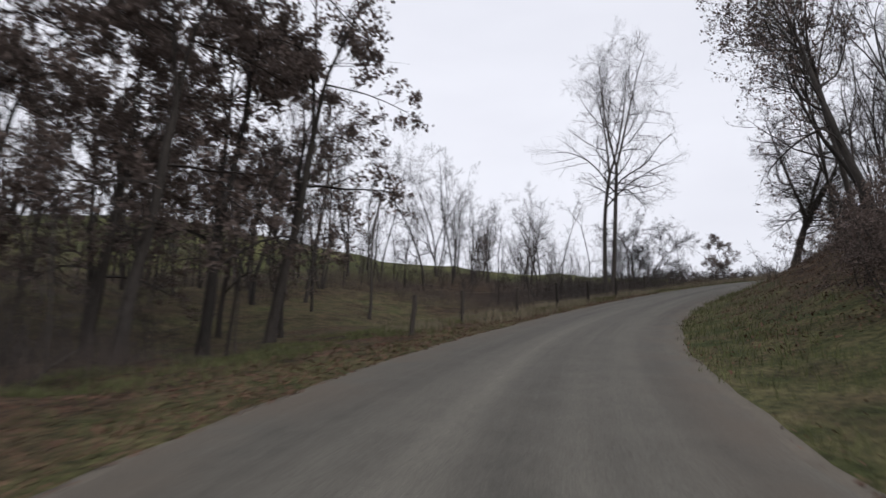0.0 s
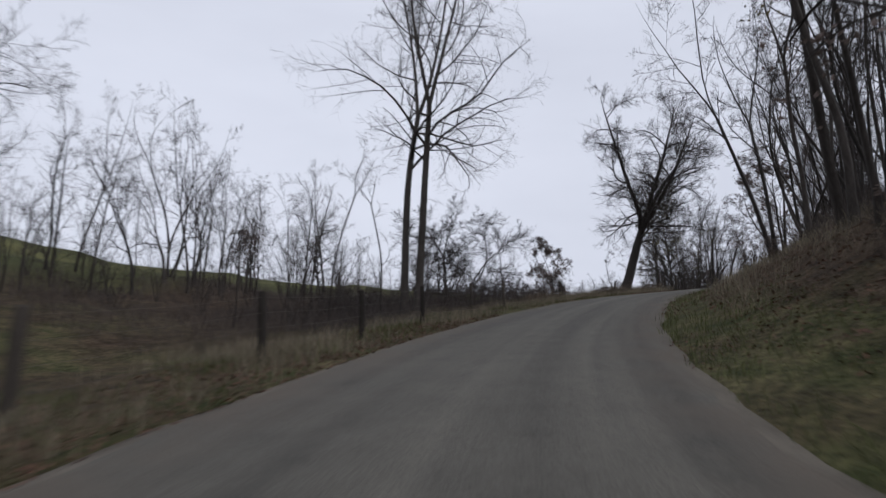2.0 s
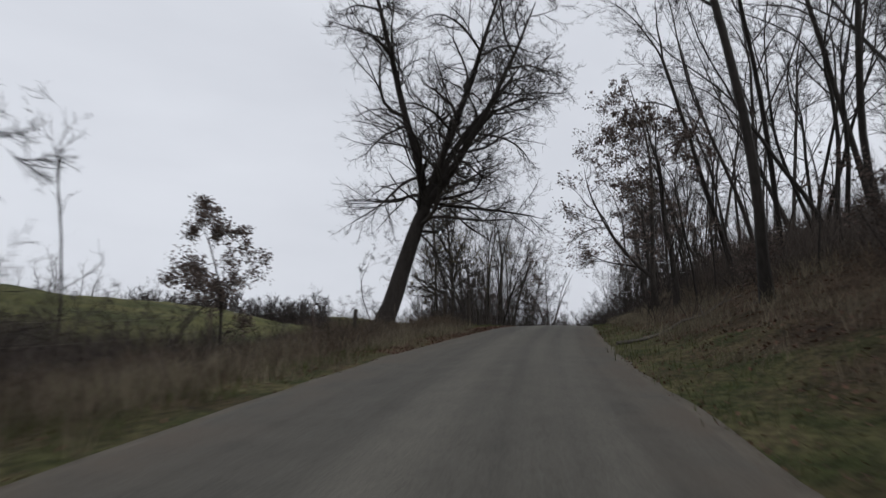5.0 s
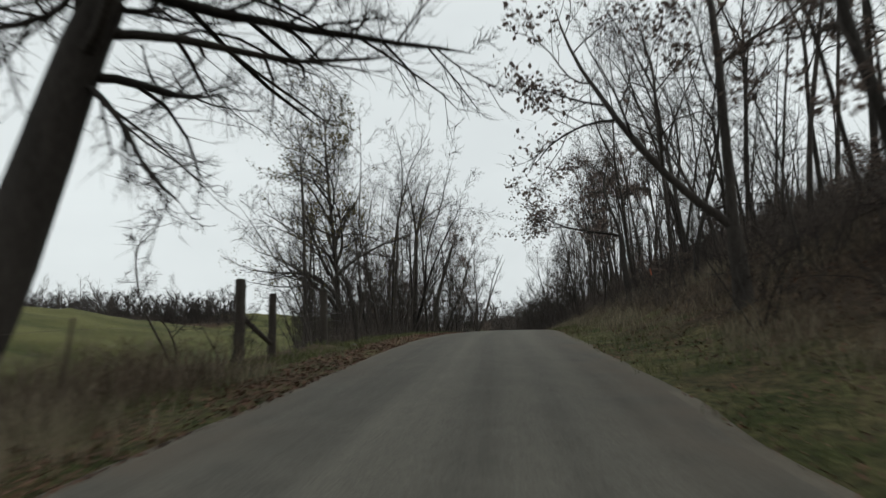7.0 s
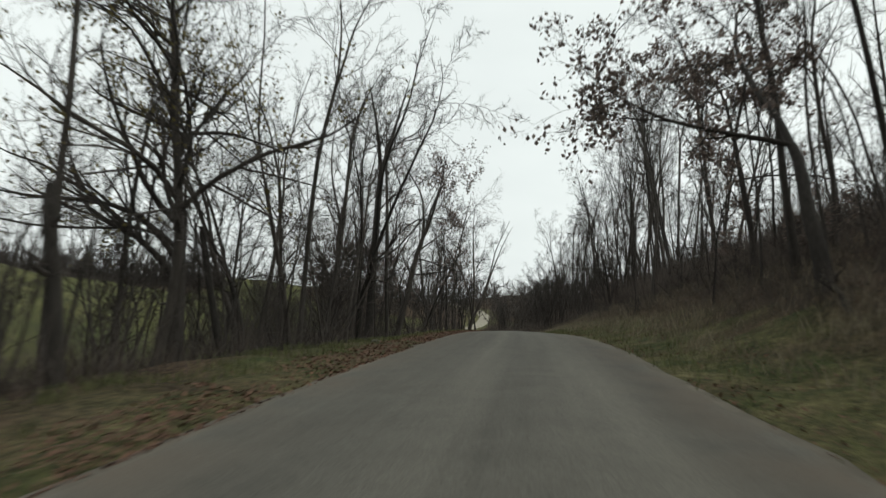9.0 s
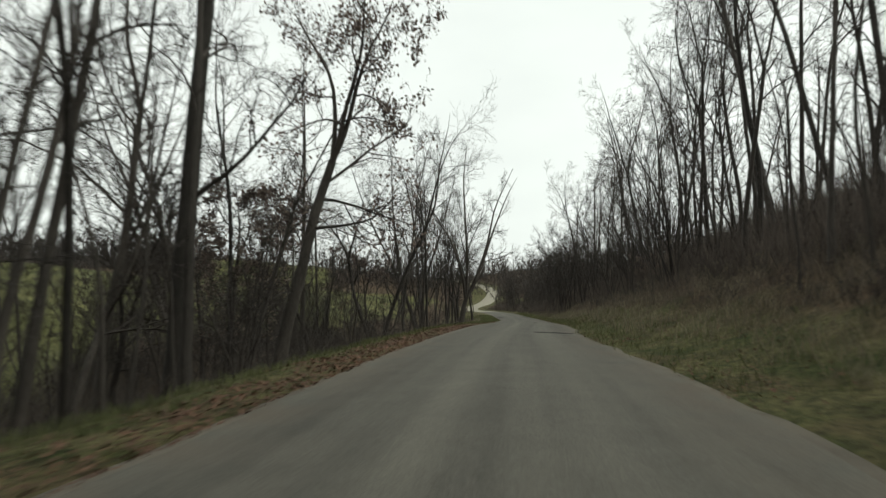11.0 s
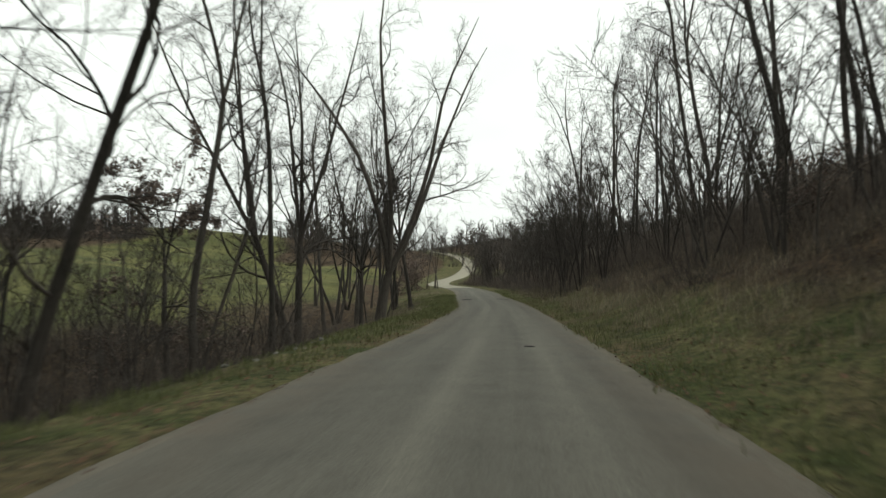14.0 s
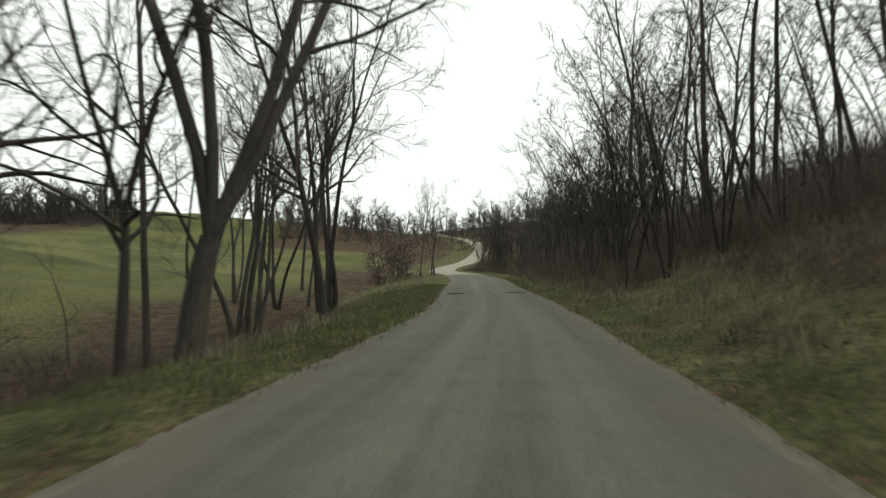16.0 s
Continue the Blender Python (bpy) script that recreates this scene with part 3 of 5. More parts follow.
def make_tree(seed, tall, girth, stems=((0, 0, 1),), bare=0.4, limbs=11, reach=0.3, spread=50, lift=0.1, wander=0.07, subs=6, twigs=5,
              leaves=0, leaf_size=0.12, leaf_material=None, bark=None, leaf_from=0.0, leaf_to=1.0, label="", category="tree", name="bare_tree", fork=0.55, hero=False, droop=0.0, gap=4, twig_r=0.007, split=(), clump=0.45, heavy=1.0, ends=2, leader=0.8, top=0.1, low_limbs=None, clear=0.1):
    """A tree at the origin: stems are lines of (lean x, lean y, share of height); bare: the share of stem below the first limb;
    subs: branches on a limb; twigs: twigs on a branch; ends: fine ends on a twig; leader: share of thickness that a leader keeps
    at the fork; split: the compass angle, lean and share of length of each leader;
    low_limbs: limbs below the fork; clear: share of a leader without limbs."""
    r = np.random.RandomState(seed)
    bark = bark or BARK
    trunk, branch, fine, flakes = Tubes(), Tubes(), Twigs(), Flakes()
    big, share_at = [], []
    for lx, ly, share in stems:
        h = tall * share
        d0 = unit(np.array([lx, ly, 1.0]))
        base = np.array([lx, ly, 0]) * gap * girth * (len(stems) > 1) + np.array([0, 0, -0.25])
        g = girth * (1.0 if len(stems) == 1 else 0.72) * (0.75 + 0.25 * share)
        n = 8 if fork < 1 else 11
        pts, rad = limb(r, base, d0, h * fork, g, n, wander, 0.0 if hero else 0.02, 0.1 if fork == 1 else 0.62)
        rad[0] *= 1.45
        rad[1] *= 1.08
        trunk.add(pts, rad, 10 if hero else 5)
        leaders = [(pts, rad, bare / fork, limbs, 0.97)]
        if fork < 1:
            count = len(split) or (2 if r.uniform() < 0.6 else 3)
            leaders = [(pts, rad, min(bare / fork, 0.8), max(2, limbs // 5) if low_limbs is None else low_limbs, 0.97)]
            turn = r.uniform(0, 6.28)
            for k in range(count):
                p = unit(np.cross(d0, [math.cos(turn + 6.28 * k / count), math.sin(turn + 6.28 * k / count), 0.2]))
                tilt = radians(r.uniform(6, 18))
                if split:
                    p, tilt = np.array([math.cos(radians(split[k][0])), math.sin(radians(split[k][0])), 0]), radians(split[k][1])
                part_of = split[k][2] if split and len(split[k]) > 2 else 1.0
                lp, lr = limb(r, pts[-1], unit(pts[-1] - pts[-2]) * math.cos(tilt) + p * math.sin(tilt), h * (1 - fork) * r.uniform(0.85, 1.1) * part_of, rad[-1] * (0.5 + 0.5 * part_of) * (leader if count == 2 else leader * 0.87), 9, wander * 1.7, 0.045, top)
                trunk.add(lp, lr, 8 if hero else 4)
                leaders.append((lp, lr, clear, max(3, int(limbs * 0.8 / count)), 0.97))
        for pts, rad, low, number, high in leaders:
            for i in range(number):
                u = low + (high - low) * (i + r.uniform(0, 0.8)) / number
                p, rr, d = pick(pts, rad, u)
                height_share = p[2] / h
                long = tall * reach * (1.15 - 0.6 * height_share) * r.uniform(0.6, 1.3)
                bd = aside(r, d, radians(spread * r.uniform(0.7, 1.25)))
                if bd[2] < -0.1:
                    bd[2] *= -0.5
                bp, br = limb(r, p, bd, long, min(rr * (0.5 if heavy == 1 else 0.66), heavy * (0.0125 * long + 0.01)), 8 if hero else 5, 0.22, lift * (0.6 if hero else 0.8), 0.16)
                if hero:
                    big.append(Tubes())
                    big[-1].add(bp, br, 6, True)
                else:
                    branch.add(bp, br, 3, True)
                for k in range(subs):
                    su = 0.15 + 0.83 * (k + r.uniform(0, 1)) / subs
                    sp, sr, sd = pick(bp, br, su)
                    sl = long * (0.62 - 0.38 * su) * r.uniform(0.6, 1.25)
                    cp, cr = limb(r, sp, aside(r, sd, radians(r.uniform(28, 62))), sl, max(sr * 0.6, twig_r * 1.3), 4 if hero else 3, 0.2, lift * 0.7, 0.4)
                    (big[-1] if hero else branch).add(cp, cr, 3, True)
                    x = np.linspace(0.18, 1, twigs) * (len(cp) - 1) * r.uniform(0.9, 1, twigs)
                    j = np.minimum(x.astype(int), len(cp) - 2)
                    tp = cp[j] + (cp[j + 1] - cp[j]) * (x - j)[:, None]
                    td = leave(r, unit(cp[j + 1] - cp[j]), 22, 62)
                    tl = sl * (0.62 - 0.3 * x / (len(cp) - 1)) * r.uniform(0.5, 1.15, twigs)
                    mid, tip = fine.add(r, tp, td, tl, np.full(twigs, twig_r), 0.2, lift - droop, not hero)
                    share_at += [height_share] * twigs
                    if ends:
                        w = np.tile(r.uniform(0.25, 0.9, twigs), ends)[:, None]
                        ep = np.where(w < 0.5, np.tile(tp, (ends, 1)) + (np.tile(mid - tp, (ends, 1))) * w * 2, np.tile(mid, (ends, 1)) + np.tile(tip - mid, (ends, 1)) * (w * 2 - 1))
                        fine.add(r, ep, leave(r, np.tile(unit(tip - mid), (ends, 1)), 25, 65), np.tile(tl, ends) * r.uniform(0.35, 0.7, twigs * ends), np.full(twigs * ends, twig_r * 0.75), 0.2, lift - 1.6 * droop, True)
                        share_at += [height_share] * (twigs * ends)
    root = new(name)
    put("trunk", trunk.mesh("trunk", bark), root)
    for one in big:
        put("limb", one.mesh("limb", bark), root)
    v, f = np.vstack(fine.v), [tuple(t) for t in np.vstack(fine.f).tolist()]
    if not hero:
        v, f = np.vstack([*branch.v, v]), branch.f + [(i + branch.n, j + branch.n, k + branch.n) for i, j, k in f]
    tagged(put("crown", mesh("crown", v, f, TWIG), root), kind="stuff")
    if leaves:
        spots, at = np.stack([np.vstack(fine.mid), np.vstack(fine.tip)], 1), np.array(share_at)
        can = np.flatnonzero((at >= leaf_from) & (at <= leaf_to))
        can = r.permutation(can if len(can) else np.arange(len(at)))
        can = can[: max(20, int(len(can) * clump))]
        q = can[r.randint(len(can), size=leaves)]
        flakes.add(spots[q, r.randint(2, size=leaves)] + r.normal(size=(leaves, 3)) * 0.12, leaf_size * r.uniform(0.7, 1.4, leaves), r)
        tagged(put("foliage", flakes.mesh("foliage", leaf_material or LEAF_BROWN), root), kind="stuff")
    return tagged(root, label, category)


def stand(xy, turn=0, size=1.0, tilt=0, tilt_to=0, sink=0.05):
    """A pose on the ground; tilt leans the thing by degrees towards the compass angle tilt_to (0: +x)."""
    z, _, _ = height([xy])
    lean = Matrix.Rotation(radians(tilt), 4, Vector((-math.sin(radians(tilt_to)), math.cos(radians(tilt_to)), 0)))
    return pose(xy[0], xy[1], float(z[0]) - sink) @ lean @ pose(0, 0, 0, 0, 0, turn) @ Matrix.Diagonal((size, size, size, 1))


def plant(proto, xy, size=1.0, **kw):
    return copy_thing(proto, stand(xy, size=size / proto.scale[0], **kw))
# kinds that stand many times; the first of each is moved to its place, the others are copies
TALL = [make_tree(11 + i, 21, 0.13 + 0.025 * (i % 2), bare=0.42, limbs=15, reach=0.19, spread=44, lift=0.11, wander=0.05, subs=7, twigs=7, ends=2, twig_r=0.0085, fork=0.42 + 0.09 * i, label="tall bare forest tree on the wooded bank", name="forest_tree") for i in range(4)]
WIDE = [make_tree(31 + i, 17, 0.19, bare=0.25, limbs=16, reach=0.3, spread=52, lift=0.08, wander=0.08, subs=9, twigs=8, fork=0.35, twig_r=0.01, label="bare wide-crowned tree with spreading limbs", name="bare_tree") for i in range(3)]
FAN = [make_tree(41 + i, 18, 0.17, stems=((-0.15, 0.05, 0.9), (0.07, 0.1, 1.0), (0.19, -0.08, 0.85)), bare=0.35, limbs=8, reach=0.22, spread=42, lift=0.1, subs=7, twigs=7, fork=0.5, twig_r=0.01,
                 label="bare tree of several stems fanning from one base", name="multi_stem_tree") for i in range(2)]
OAK = [make_tree(51 + i, 18, 0.24, bare=0.2, limbs=17, reach=0.34, spread=68, lift=0.02, wander=0.06, subs=7, twigs=6, ends=1, leaves=7600, leaf_size=0.19, clump=0.4, fork=0.5,
                 label="oak still holding withered brown leaves", name="oak_tree") for i in range(2)]
SPARSE = [make_tree(56, 20, 0.2, bare=0.28, limbs=14, reach=0.24, spread=48, lift=0.1, subs=8, twigs=7, leaves=1500, leaf_size=0.16, clump=0.2, fork=0.6, leaf_material=LEAF_OLIVE,
                    label="tall tree with a few last olive leaves", name="thin_leaved_tree")]
HEDGE = [make_tree(81 + i, 12, 0.1, stems=((-0.16, 0.05, 0.85), (0.1, 0.14, 1.0), (0.12, -0.16, 0.9)), bare=0.14, limbs=9, reach=0.27, spread=38, lift=0.12, subs=5, twigs=6, ends=1, fork=1, twig_r=0.011,
                   label="grey bushy bare tree in the roadside thicket", name="thicket_tree") for i in range(3)]
THIN = [make_tree(61 + i, 11, 0.06, bare=0.28, limbs=10, reach=0.22, spread=40, lift=0.09, subs=5, twigs=5, ends=1, fork=0.7, label="thin bare sapling in the undergrowth", name="sapling") for i in range(3)]
SHRUB = [make_tree(71 + i, 4.0, 0.04, stems=((-0.5, 0.1, 0.8), (0.2, 0.4, 1.0), (0.5, -0.3, 0.9), (-0.1, -0.5, 0.85)), bare=0.12, limbs=6, reach=0.33, spread=45, lift=0.05, fork=1,
                   subs=4, twigs=5, ends=1, twig_r=0.007, label="leafless tangled grey-brown roadside shrub", category="shrub", name="shrub") for i in range(2)]
RUSSET = [make_tree(75, 3.6, 0.045, stems=((-0.4, 0.1, 0.8), (0.3, 0.3, 1.0), (0.4, -0.3, 0.9), (-0.1, -0.4, 0.85)), bare=0.08, limbs=6, reach=0.32, spread=50, lift=0.03, subs=3, twigs=4, ends=1, fork=1,
                    leaves=1250, leaf_size=0.125, clump=0.7, label="russet shrub with clinging dead leaves", category="shrub", name="russet_shrub")]

rng = np.random.RandomState(5)
USED = set()
SPOTS = []


def place(protos, at, k=None, **kw):
    """Stands one of the kinds at (metres along, metres to the right); the first call moves the kind itself, later ones copy it."""
    xy = beside(*at)
    SPOTS.append(xy)
    p = protos[rng.randint(len(protos)) if k is None else k]
    if p.name not in USED:
        USED.add(p.name)
        p.matrix_basis = stand(xy, **kw)
        p.scale = [kw.get("size", 1.0)] * 3
        return p
    return plant(p, xy, **kw)



def single(proto, at, **kw):
    """Moves a tree that stands only once to its place."""
    xy = beside(*at)
    SPOTS.append(xy)
    proto.matrix_basis = stand(xy, **kw)
    return proto


def inward(s, side):
    """Compass angle that leads from the right (1) or the left (-1) side to the road."""
    q, v = road_at(s)
    return math.degrees(math.atan2(v[0] * side, -v[1] * side))


def scatter(protos, count, s0, s1, d0, d1, gap, sizes=(0.75, 1.15), tilt=0.0):
    """Stands trees of the kinds in a stretch of the roadside, gap metres apart at least; the wood is young on one stretch of bank."""
    tries = 0
    while count and tries < 8000:
        tries += 1
        s, d = rng.uniform(s0, s1), rng.uniform(d0, d1)
        xy = beside(s, d)
        if grazed(s, d) or any((xy[0] - a) ** 2 + (xy[1] - b) ** 2 < gap * gap for a, b in SPOTS):
            continue
        count -= 1
        q, v = road_at(s)
        to = math.degrees(math.atan2(v[0], -v[1])) if d > 0 else math.degrees(math.atan2(-v[0], v[1]))
        place(protos, (s, d), turn=rng.uniform(0, 360), size=rng.uniform(*sizes) * (0.62 if d > 0 and 138 < s < 161 and gap > 1.9 else 1.0), tilt=abs(rng.normal()) * 3 + tilt, tilt_to=to + rng.normal() * 60)


# ---- single trees that stand out along the drive ----
single(make_tree(101, 23, 0.3, stems=((-0.008, 0.005, 0.97), (0.045, -0.025, 1.0)), bare=0.36, limbs=24, low_limbs=4, reach=0.3, spread=42, lift=0.07, wander=0.018, subs=10, twigs=8, droop=0.16, split=((150, 13), (-30, 10)), fork=0.52, gap=38, twig_r=0.0065,
                 hero=True, leader=0.85, label="very tall bare tree of two stems with drooping twigs", name="tall_bare_tree"), (54.3, -9.8))
single(make_tree(102, 23, 0.6, stems=((0.36, -0.3, 1.0),), bare=0.28, limbs=84, low_limbs=7, reach=0.27, spread=62, lift=0.06, wander=0.04, subs=13, twigs=11, hero=True, fork=0.36, heavy=1.25, twig_r=0.0105, split=((142, 24), (120, 9), (-45, 2), (-60, 30)), leader=0.86, clear=0.03,
                 label="massive bare tree leaning over the road", name="leaning_tree"), (97.2, -9.2))
single(make_tree(103, 6.8, 0.08, bare=0.15, limbs=16, reach=0.34, spread=62, lift=0.12, subs=6, twigs=5, fork=1, leaves=5200, leaf_size=0.14, clump=1.0, label="small oak with dense brown leaves by the fence", name="small_oak"), (88.8, -13.9))
single(make_tree(104, 9.2, 0.2, stems=((-0.3, 0.2, 0.9), (0.34, -0.2, 0.95), (0.02, 0.05, 1.0)), bare=0.22, limbs=20, reach=0.42, spread=62, lift=0.05, wander=0.08, subs=10, twigs=11, hero=True, fork=0.35, twig_r=0.011,
                 label="low round-crowned bare tree in the hollow", name="round_bare_tree"), (70.7, -16.0))
single(make_tree(105, 16, 0.12, bare=0.3, limbs=22, reach=0.26, spread=58, lift=0.03, wander=0.07, subs=7, twigs=8, hero=True, fork=0.75, label="slender bare tree leaning to one side", name="bare_tree"), (40.8, -23.6), tilt=6, tilt_to=inward(40, -1))
place(TALL, (37.5, -25.8), 0, turn=70, size=0.88, tilt=5, tilt_to=inward(38, -1))
place(WIDE, (35.5, -29.5), 1, turn=15, size=1.0)
place(TALL, (40.5, -30.5), 3, turn=150, size=0.9, tilt=4, tilt_to=inward(40, -1))
place(FAN, (45.7, -35.9), 0, turn=40, size=1.0)
place(TALL, (43.0, -33.5), 2, turn=40, size=0.8, tilt=9, tilt_to=inward(43, -1))
# oaks at the start
for s, d, k, size, tilt, to in ((24.2, -18.8, 0, 1.15, 4, 10), (26.0, -16.5, 1, 1.2, 8, 0), (21.5, -22.5, 0, 1.0, 0, 0), (17.5, -15.2, 1, 1.05, 5, 20), (13.0, -17.8, 0, 1.1, 0, 0), (18.5, -26.0, 1, 1.0, 3, 60),
                                (9.4, -17.6, 1, 1.0, 0, 0), (24.5, -27.5, 0, 0.9, 0, 0), (14.0, -24.5, 1, 0.95, 3, 0), (19.6, -19.4, 0, 0.8, 6, 0), (28.5, -23.0, 1, 0.75, 0, 0), (20.8, -15.0, 1, 1.05, 3, 30), (29.5, -19.5, 0, 0.9, 0, 0)):
    place(OAK, (s, d), k, turn=s * 40, size=size, tilt=tilt, tilt_to=to)
# leaning oak on the bank, its low limbs with leaves reaching over the road
single(make_tree(126, 17, 0.2, bare=0.26, limbs=30, reach=0.32, spread=62, lift=0.03, wander=0.05, subs=9, twigs=8, leaves=4600, leaf_size=0.17, clump=0.3, hero=True, fork=0.6,
                 label="oak leaning over the road with clustered brown leaves", name="oak_tree"), (35.2, 10.5), tilt=13, tilt_to=inward(35, 1))
place(SPARSE, (52.1, 9.4), 0, turn=1200, size=1.05, tilt=12, tilt_to=160)
for i, (s, d, size, tilt) in enumerate(((64.4, 7.6, 1.0, 6), (82.5, 7.4, 1.2, 3), (93.4, 11.5, 1.1, 5), (99.6, 10.9, 1.0, 7), (102.6, 13.0, 1.15, 3), (134.8, 9.8, 1.0, 5), (135.8, 13.8, 1.05, 5), (118.1, 1.7, 0.9, 5))):
    if i < 7:
        place(TALL, (s, d), i % 4, turn=i * 77, size=size, tilt=tilt, tilt_to=140)
place(OAK, (97.5, 7.3), 0, turn=200, size=0.7)
place(OAK, (142.3, 11.1), 1, turn=100, size=0.75)
single(make_tree(117, 17, 0.29, bare=0.24, limbs=22, low_limbs=0, clear=0.2, reach=0.3, spread=56, lift=0.06, wander=0.03, subs=9, twigs=8, leaves=1900, leaf_size=0.17, clump=0.2, leaf_from=0.3, hero=True, fork=0.14, split=((118, 54, 0.7), (-45, 4)), leader=0.88,
                 label="thick-trunked oak on the bank, few russet leaves", name="oak_tree"), (104.2, 7.1), tilt=2, tilt_to=-45)
single(make_tree(118, 17, 0.24, bare=0.22, limbs=24, low_limbs=0, clear=0.22, reach=0.26, spread=55, fork=0.3, split=((140, 64, 0.55), (-45, 3)), leader=0.85, lift=0.03, wander=0.07, subs=9, twigs=8, leaves=2600, leaf_size=0.18, clump=0.25, leaf_to=0.62, hero=True,
                 label="roadside oak with leaves on its low limbs", name="oak_tree"), (130.0, 8.6), tilt=7, tilt_to=135)
# left strip past the gate
single(make_tree(111, 20, 0.24, bare=0.18, limbs=34, reach=0.36, fork=1, spread=54, lift=0.09, wander=0.025, subs=10, twigs=9, leaves=4600, leaf_size=0.17, clump=0.3, leaf_material=LEAF_OLIVE, hero=True, heavy=1.3, twig_r=0.009,
                 label="tall maple with thinning olive-brown leaves", name="thin_leaved_tree"), (133.8, -12.5))
for i, (s, d, size, tilt) in enumerate(((142.3, -10.9, 1.15, 0), (156.5, -13.4, 1.15, 3), (165.1, -13.5, 1.0, 6), (150.8, -11.6, 1.1, 3))):
    place(TALL, (s, d), i, turn=i * 50, size=size, tilt=tilt, tilt_to=-45)
single(make_tree(123, 9.2, 0.085, stems=((-0.06, 0.05, 1.0), (0.1, -0.05, 0.5)), bare=0.35, limbs=12, reach=0.2, spread=60, lift=0.06, wander=0.12, subs=6, twigs=7, hero=True, fork=0.6, gap=3, label="small crooked bare tree at the pasture's edge", name="bare_tree"), (116.0, -15.2))
single(make_tree(112, 22, 0.33, bare=0.3, limbs=14, wander=0.02, fork=0.62, reach=0.26, spread=50, subs=9, twigs=8, hero=True, label="thick-trunked bare roadside tree", name="bare_tree"), (154.9, -9.9))
place(WIDE, (166.2, -16.3), 0, turn=30, size=1.1)
single(make_tree(213, 18, 0.28, stems=((0.055, -0.05, 1.0),), bare=0.3, limbs=20, reach=0.27, spread=60, lift=0.05, subs=9, twigs=8, leaves=3600, leaf_size=0.16, leaf_from=0.3, hero=True,
                 label="oak leaning towards the road with brown leaves", name="oak_tree"), (161.0, -9.3))
single(make_tree(114, 23, 0.2, bare=0.25, limbs=18, reach=0.26, fork=1, spread=72, lift=0.06, wander=0.02, subs=9, twigs=8, hero=True, label="straight slim bare tree with level limbs", name="bare_tree"), (181.9, -16.2))
single(make_tree(115, 21, 0.26, stems=((0.2, -0.17, 1.0), (-0.28, 0.24, 0.75)), bare=0.2, limbs=22, reach=0.3, spread=55, lift=0.08, subs=9, twigs=8, hero=True, gap=1.5, label="bare tree with one strongly leaning stem", name="bare_tree"), (188.0, -11.9))
for i, (s, d, k, size) in enumerate(((234.3, -14.3, 0, 1.0), (237.4, -10.1, 1, 1.05))):
    place(FAN, (s, d), k, turn=i * 80, size=size * 1.33)
single(make_tree(116, 21, 0.4, stems=((0.07, -0.07, 1.0),), bare=0.14, limbs=34, low_limbs=0, clear=0.2, reach=0.2, spread=44, lift=0.05, wander=0.06, subs=8, twigs=8, hero=True, fork=0.17, split=((136, 19), (136, 4), (-44, 5), (-44, 24)), leader=0.85,
                 label="large bare tree forking low into four leaders", name="forked_tree"), (212.6, -7.2))
single(make_tree(121, 16, 0.15, bare=0.24, limbs=22, reach=0.3, spread=58, lift=0.03, wander=0.03, subs=8, twigs=8, hero=True, fork=0.27, split=((136, 15), (-44, 12)), leader=0.9, heavy=1.3,
                 label="slim bare tree forking above a straight trunk", name="forked_tree"), (211.3, -8.1))
single(make_tree(122, 16, 0.16, bare=0.3, limbs=24, reach=0.28, spread=50, lift=0.04, wander=0.03, subs=9, twigs=8, hero=True, fork=0.36, split=((136, 11), (-44, 14)), droop=0.12, leader=0.9, heavy=1.2,
                 label="slim bare tree with drooping twigs on the verge", name="forked_tree"), (220.9, -6.2))
single(make_tree(119, 22, 0.36, stems=((-0.19, 0.18, 1.0), (0.05, -0.05, 0.95)), bare=0.22, limbs=26, reach=0.24, spread=40, lift=0.08, wander=0.03, subs=9, twigs=8, hero=True, fork=0.34, split=((134, 8), (-46, 4), (-46, 17)), gap=1.6, leader=0.95, heavy=1.2,
                 label="bare tree of two stems parting into tall leaders", name="forked_tree"), (209.6, -11.6))
place(TALL, (220.5, -12.6), 3, turn=140, size=1.0, tilt=6, tilt_to=inward(220, 1))
place(THIN, (218.0, -9.6), 1, turn=40, size=0.9)
place(TALL, (219.0, -8.3), 1, turn=10, size=0.6, tilt=3, tilt_to=-44)
place(THIN, (217.2, -7.6), 2, turn=80, size=0.9, tilt=12, tilt_to=-44)
place(THIN, (216.0, -8.6), 0, turn=20, size=0.8, tilt=9, tilt_to=136)
for s, d, size in ((288.5, -4.4, 0.7), (292.9, -4.8, 0.75), (286.4, -6.5, 0.65), (295.0, -4.4, 0.6), (288.5, -12.6, 0.6)):
    place(TALL, (s, d), int(s) % 4, turn=s * 31, size=size)
for s, d, size in ((279.0, -9.8, 1.9), (283.2, -8.8, 2.1), (276.0, -11.4, 1.6), (287.5, -9.1, 1.8)):
    place(RUSSET, (s, d), 0, turn=s * 31, size=size)
# trees in a row at the pasture's lower edge, across the hollow
place(FAN, (68.2, -46.6), 1, turn=61, size=1.12)
for i, (s, d, size, tilt) in enumerate(((66.2, -40.6, 0.95, 6), (68.9, -40.1, 0.7, 0), (73.7, -42.2, 0.72, 2), (62.7, -50.0, 0.95, 0), (60.4, -49.5, 0.8, 3), (55.0, -50.0, 0.8, 2), (47.5, -47.0, 0.9, 0), (52.0, -56.0, 0.85, 3), (71.0, -46.0, 0.6, 0))):
    place((TALL, TALL, WIDE)[i % 3], (s, d), i % 3, turn=i * 61, size=size, tilt=tilt, tilt_to=inward(s, -1))
place(THIN, (65.3, -46.7), 0, turn=5, size=1.0)
scatter(HEDGE, 9, 52, 84, -52, -37, 2.5, (0.35, 0.6))
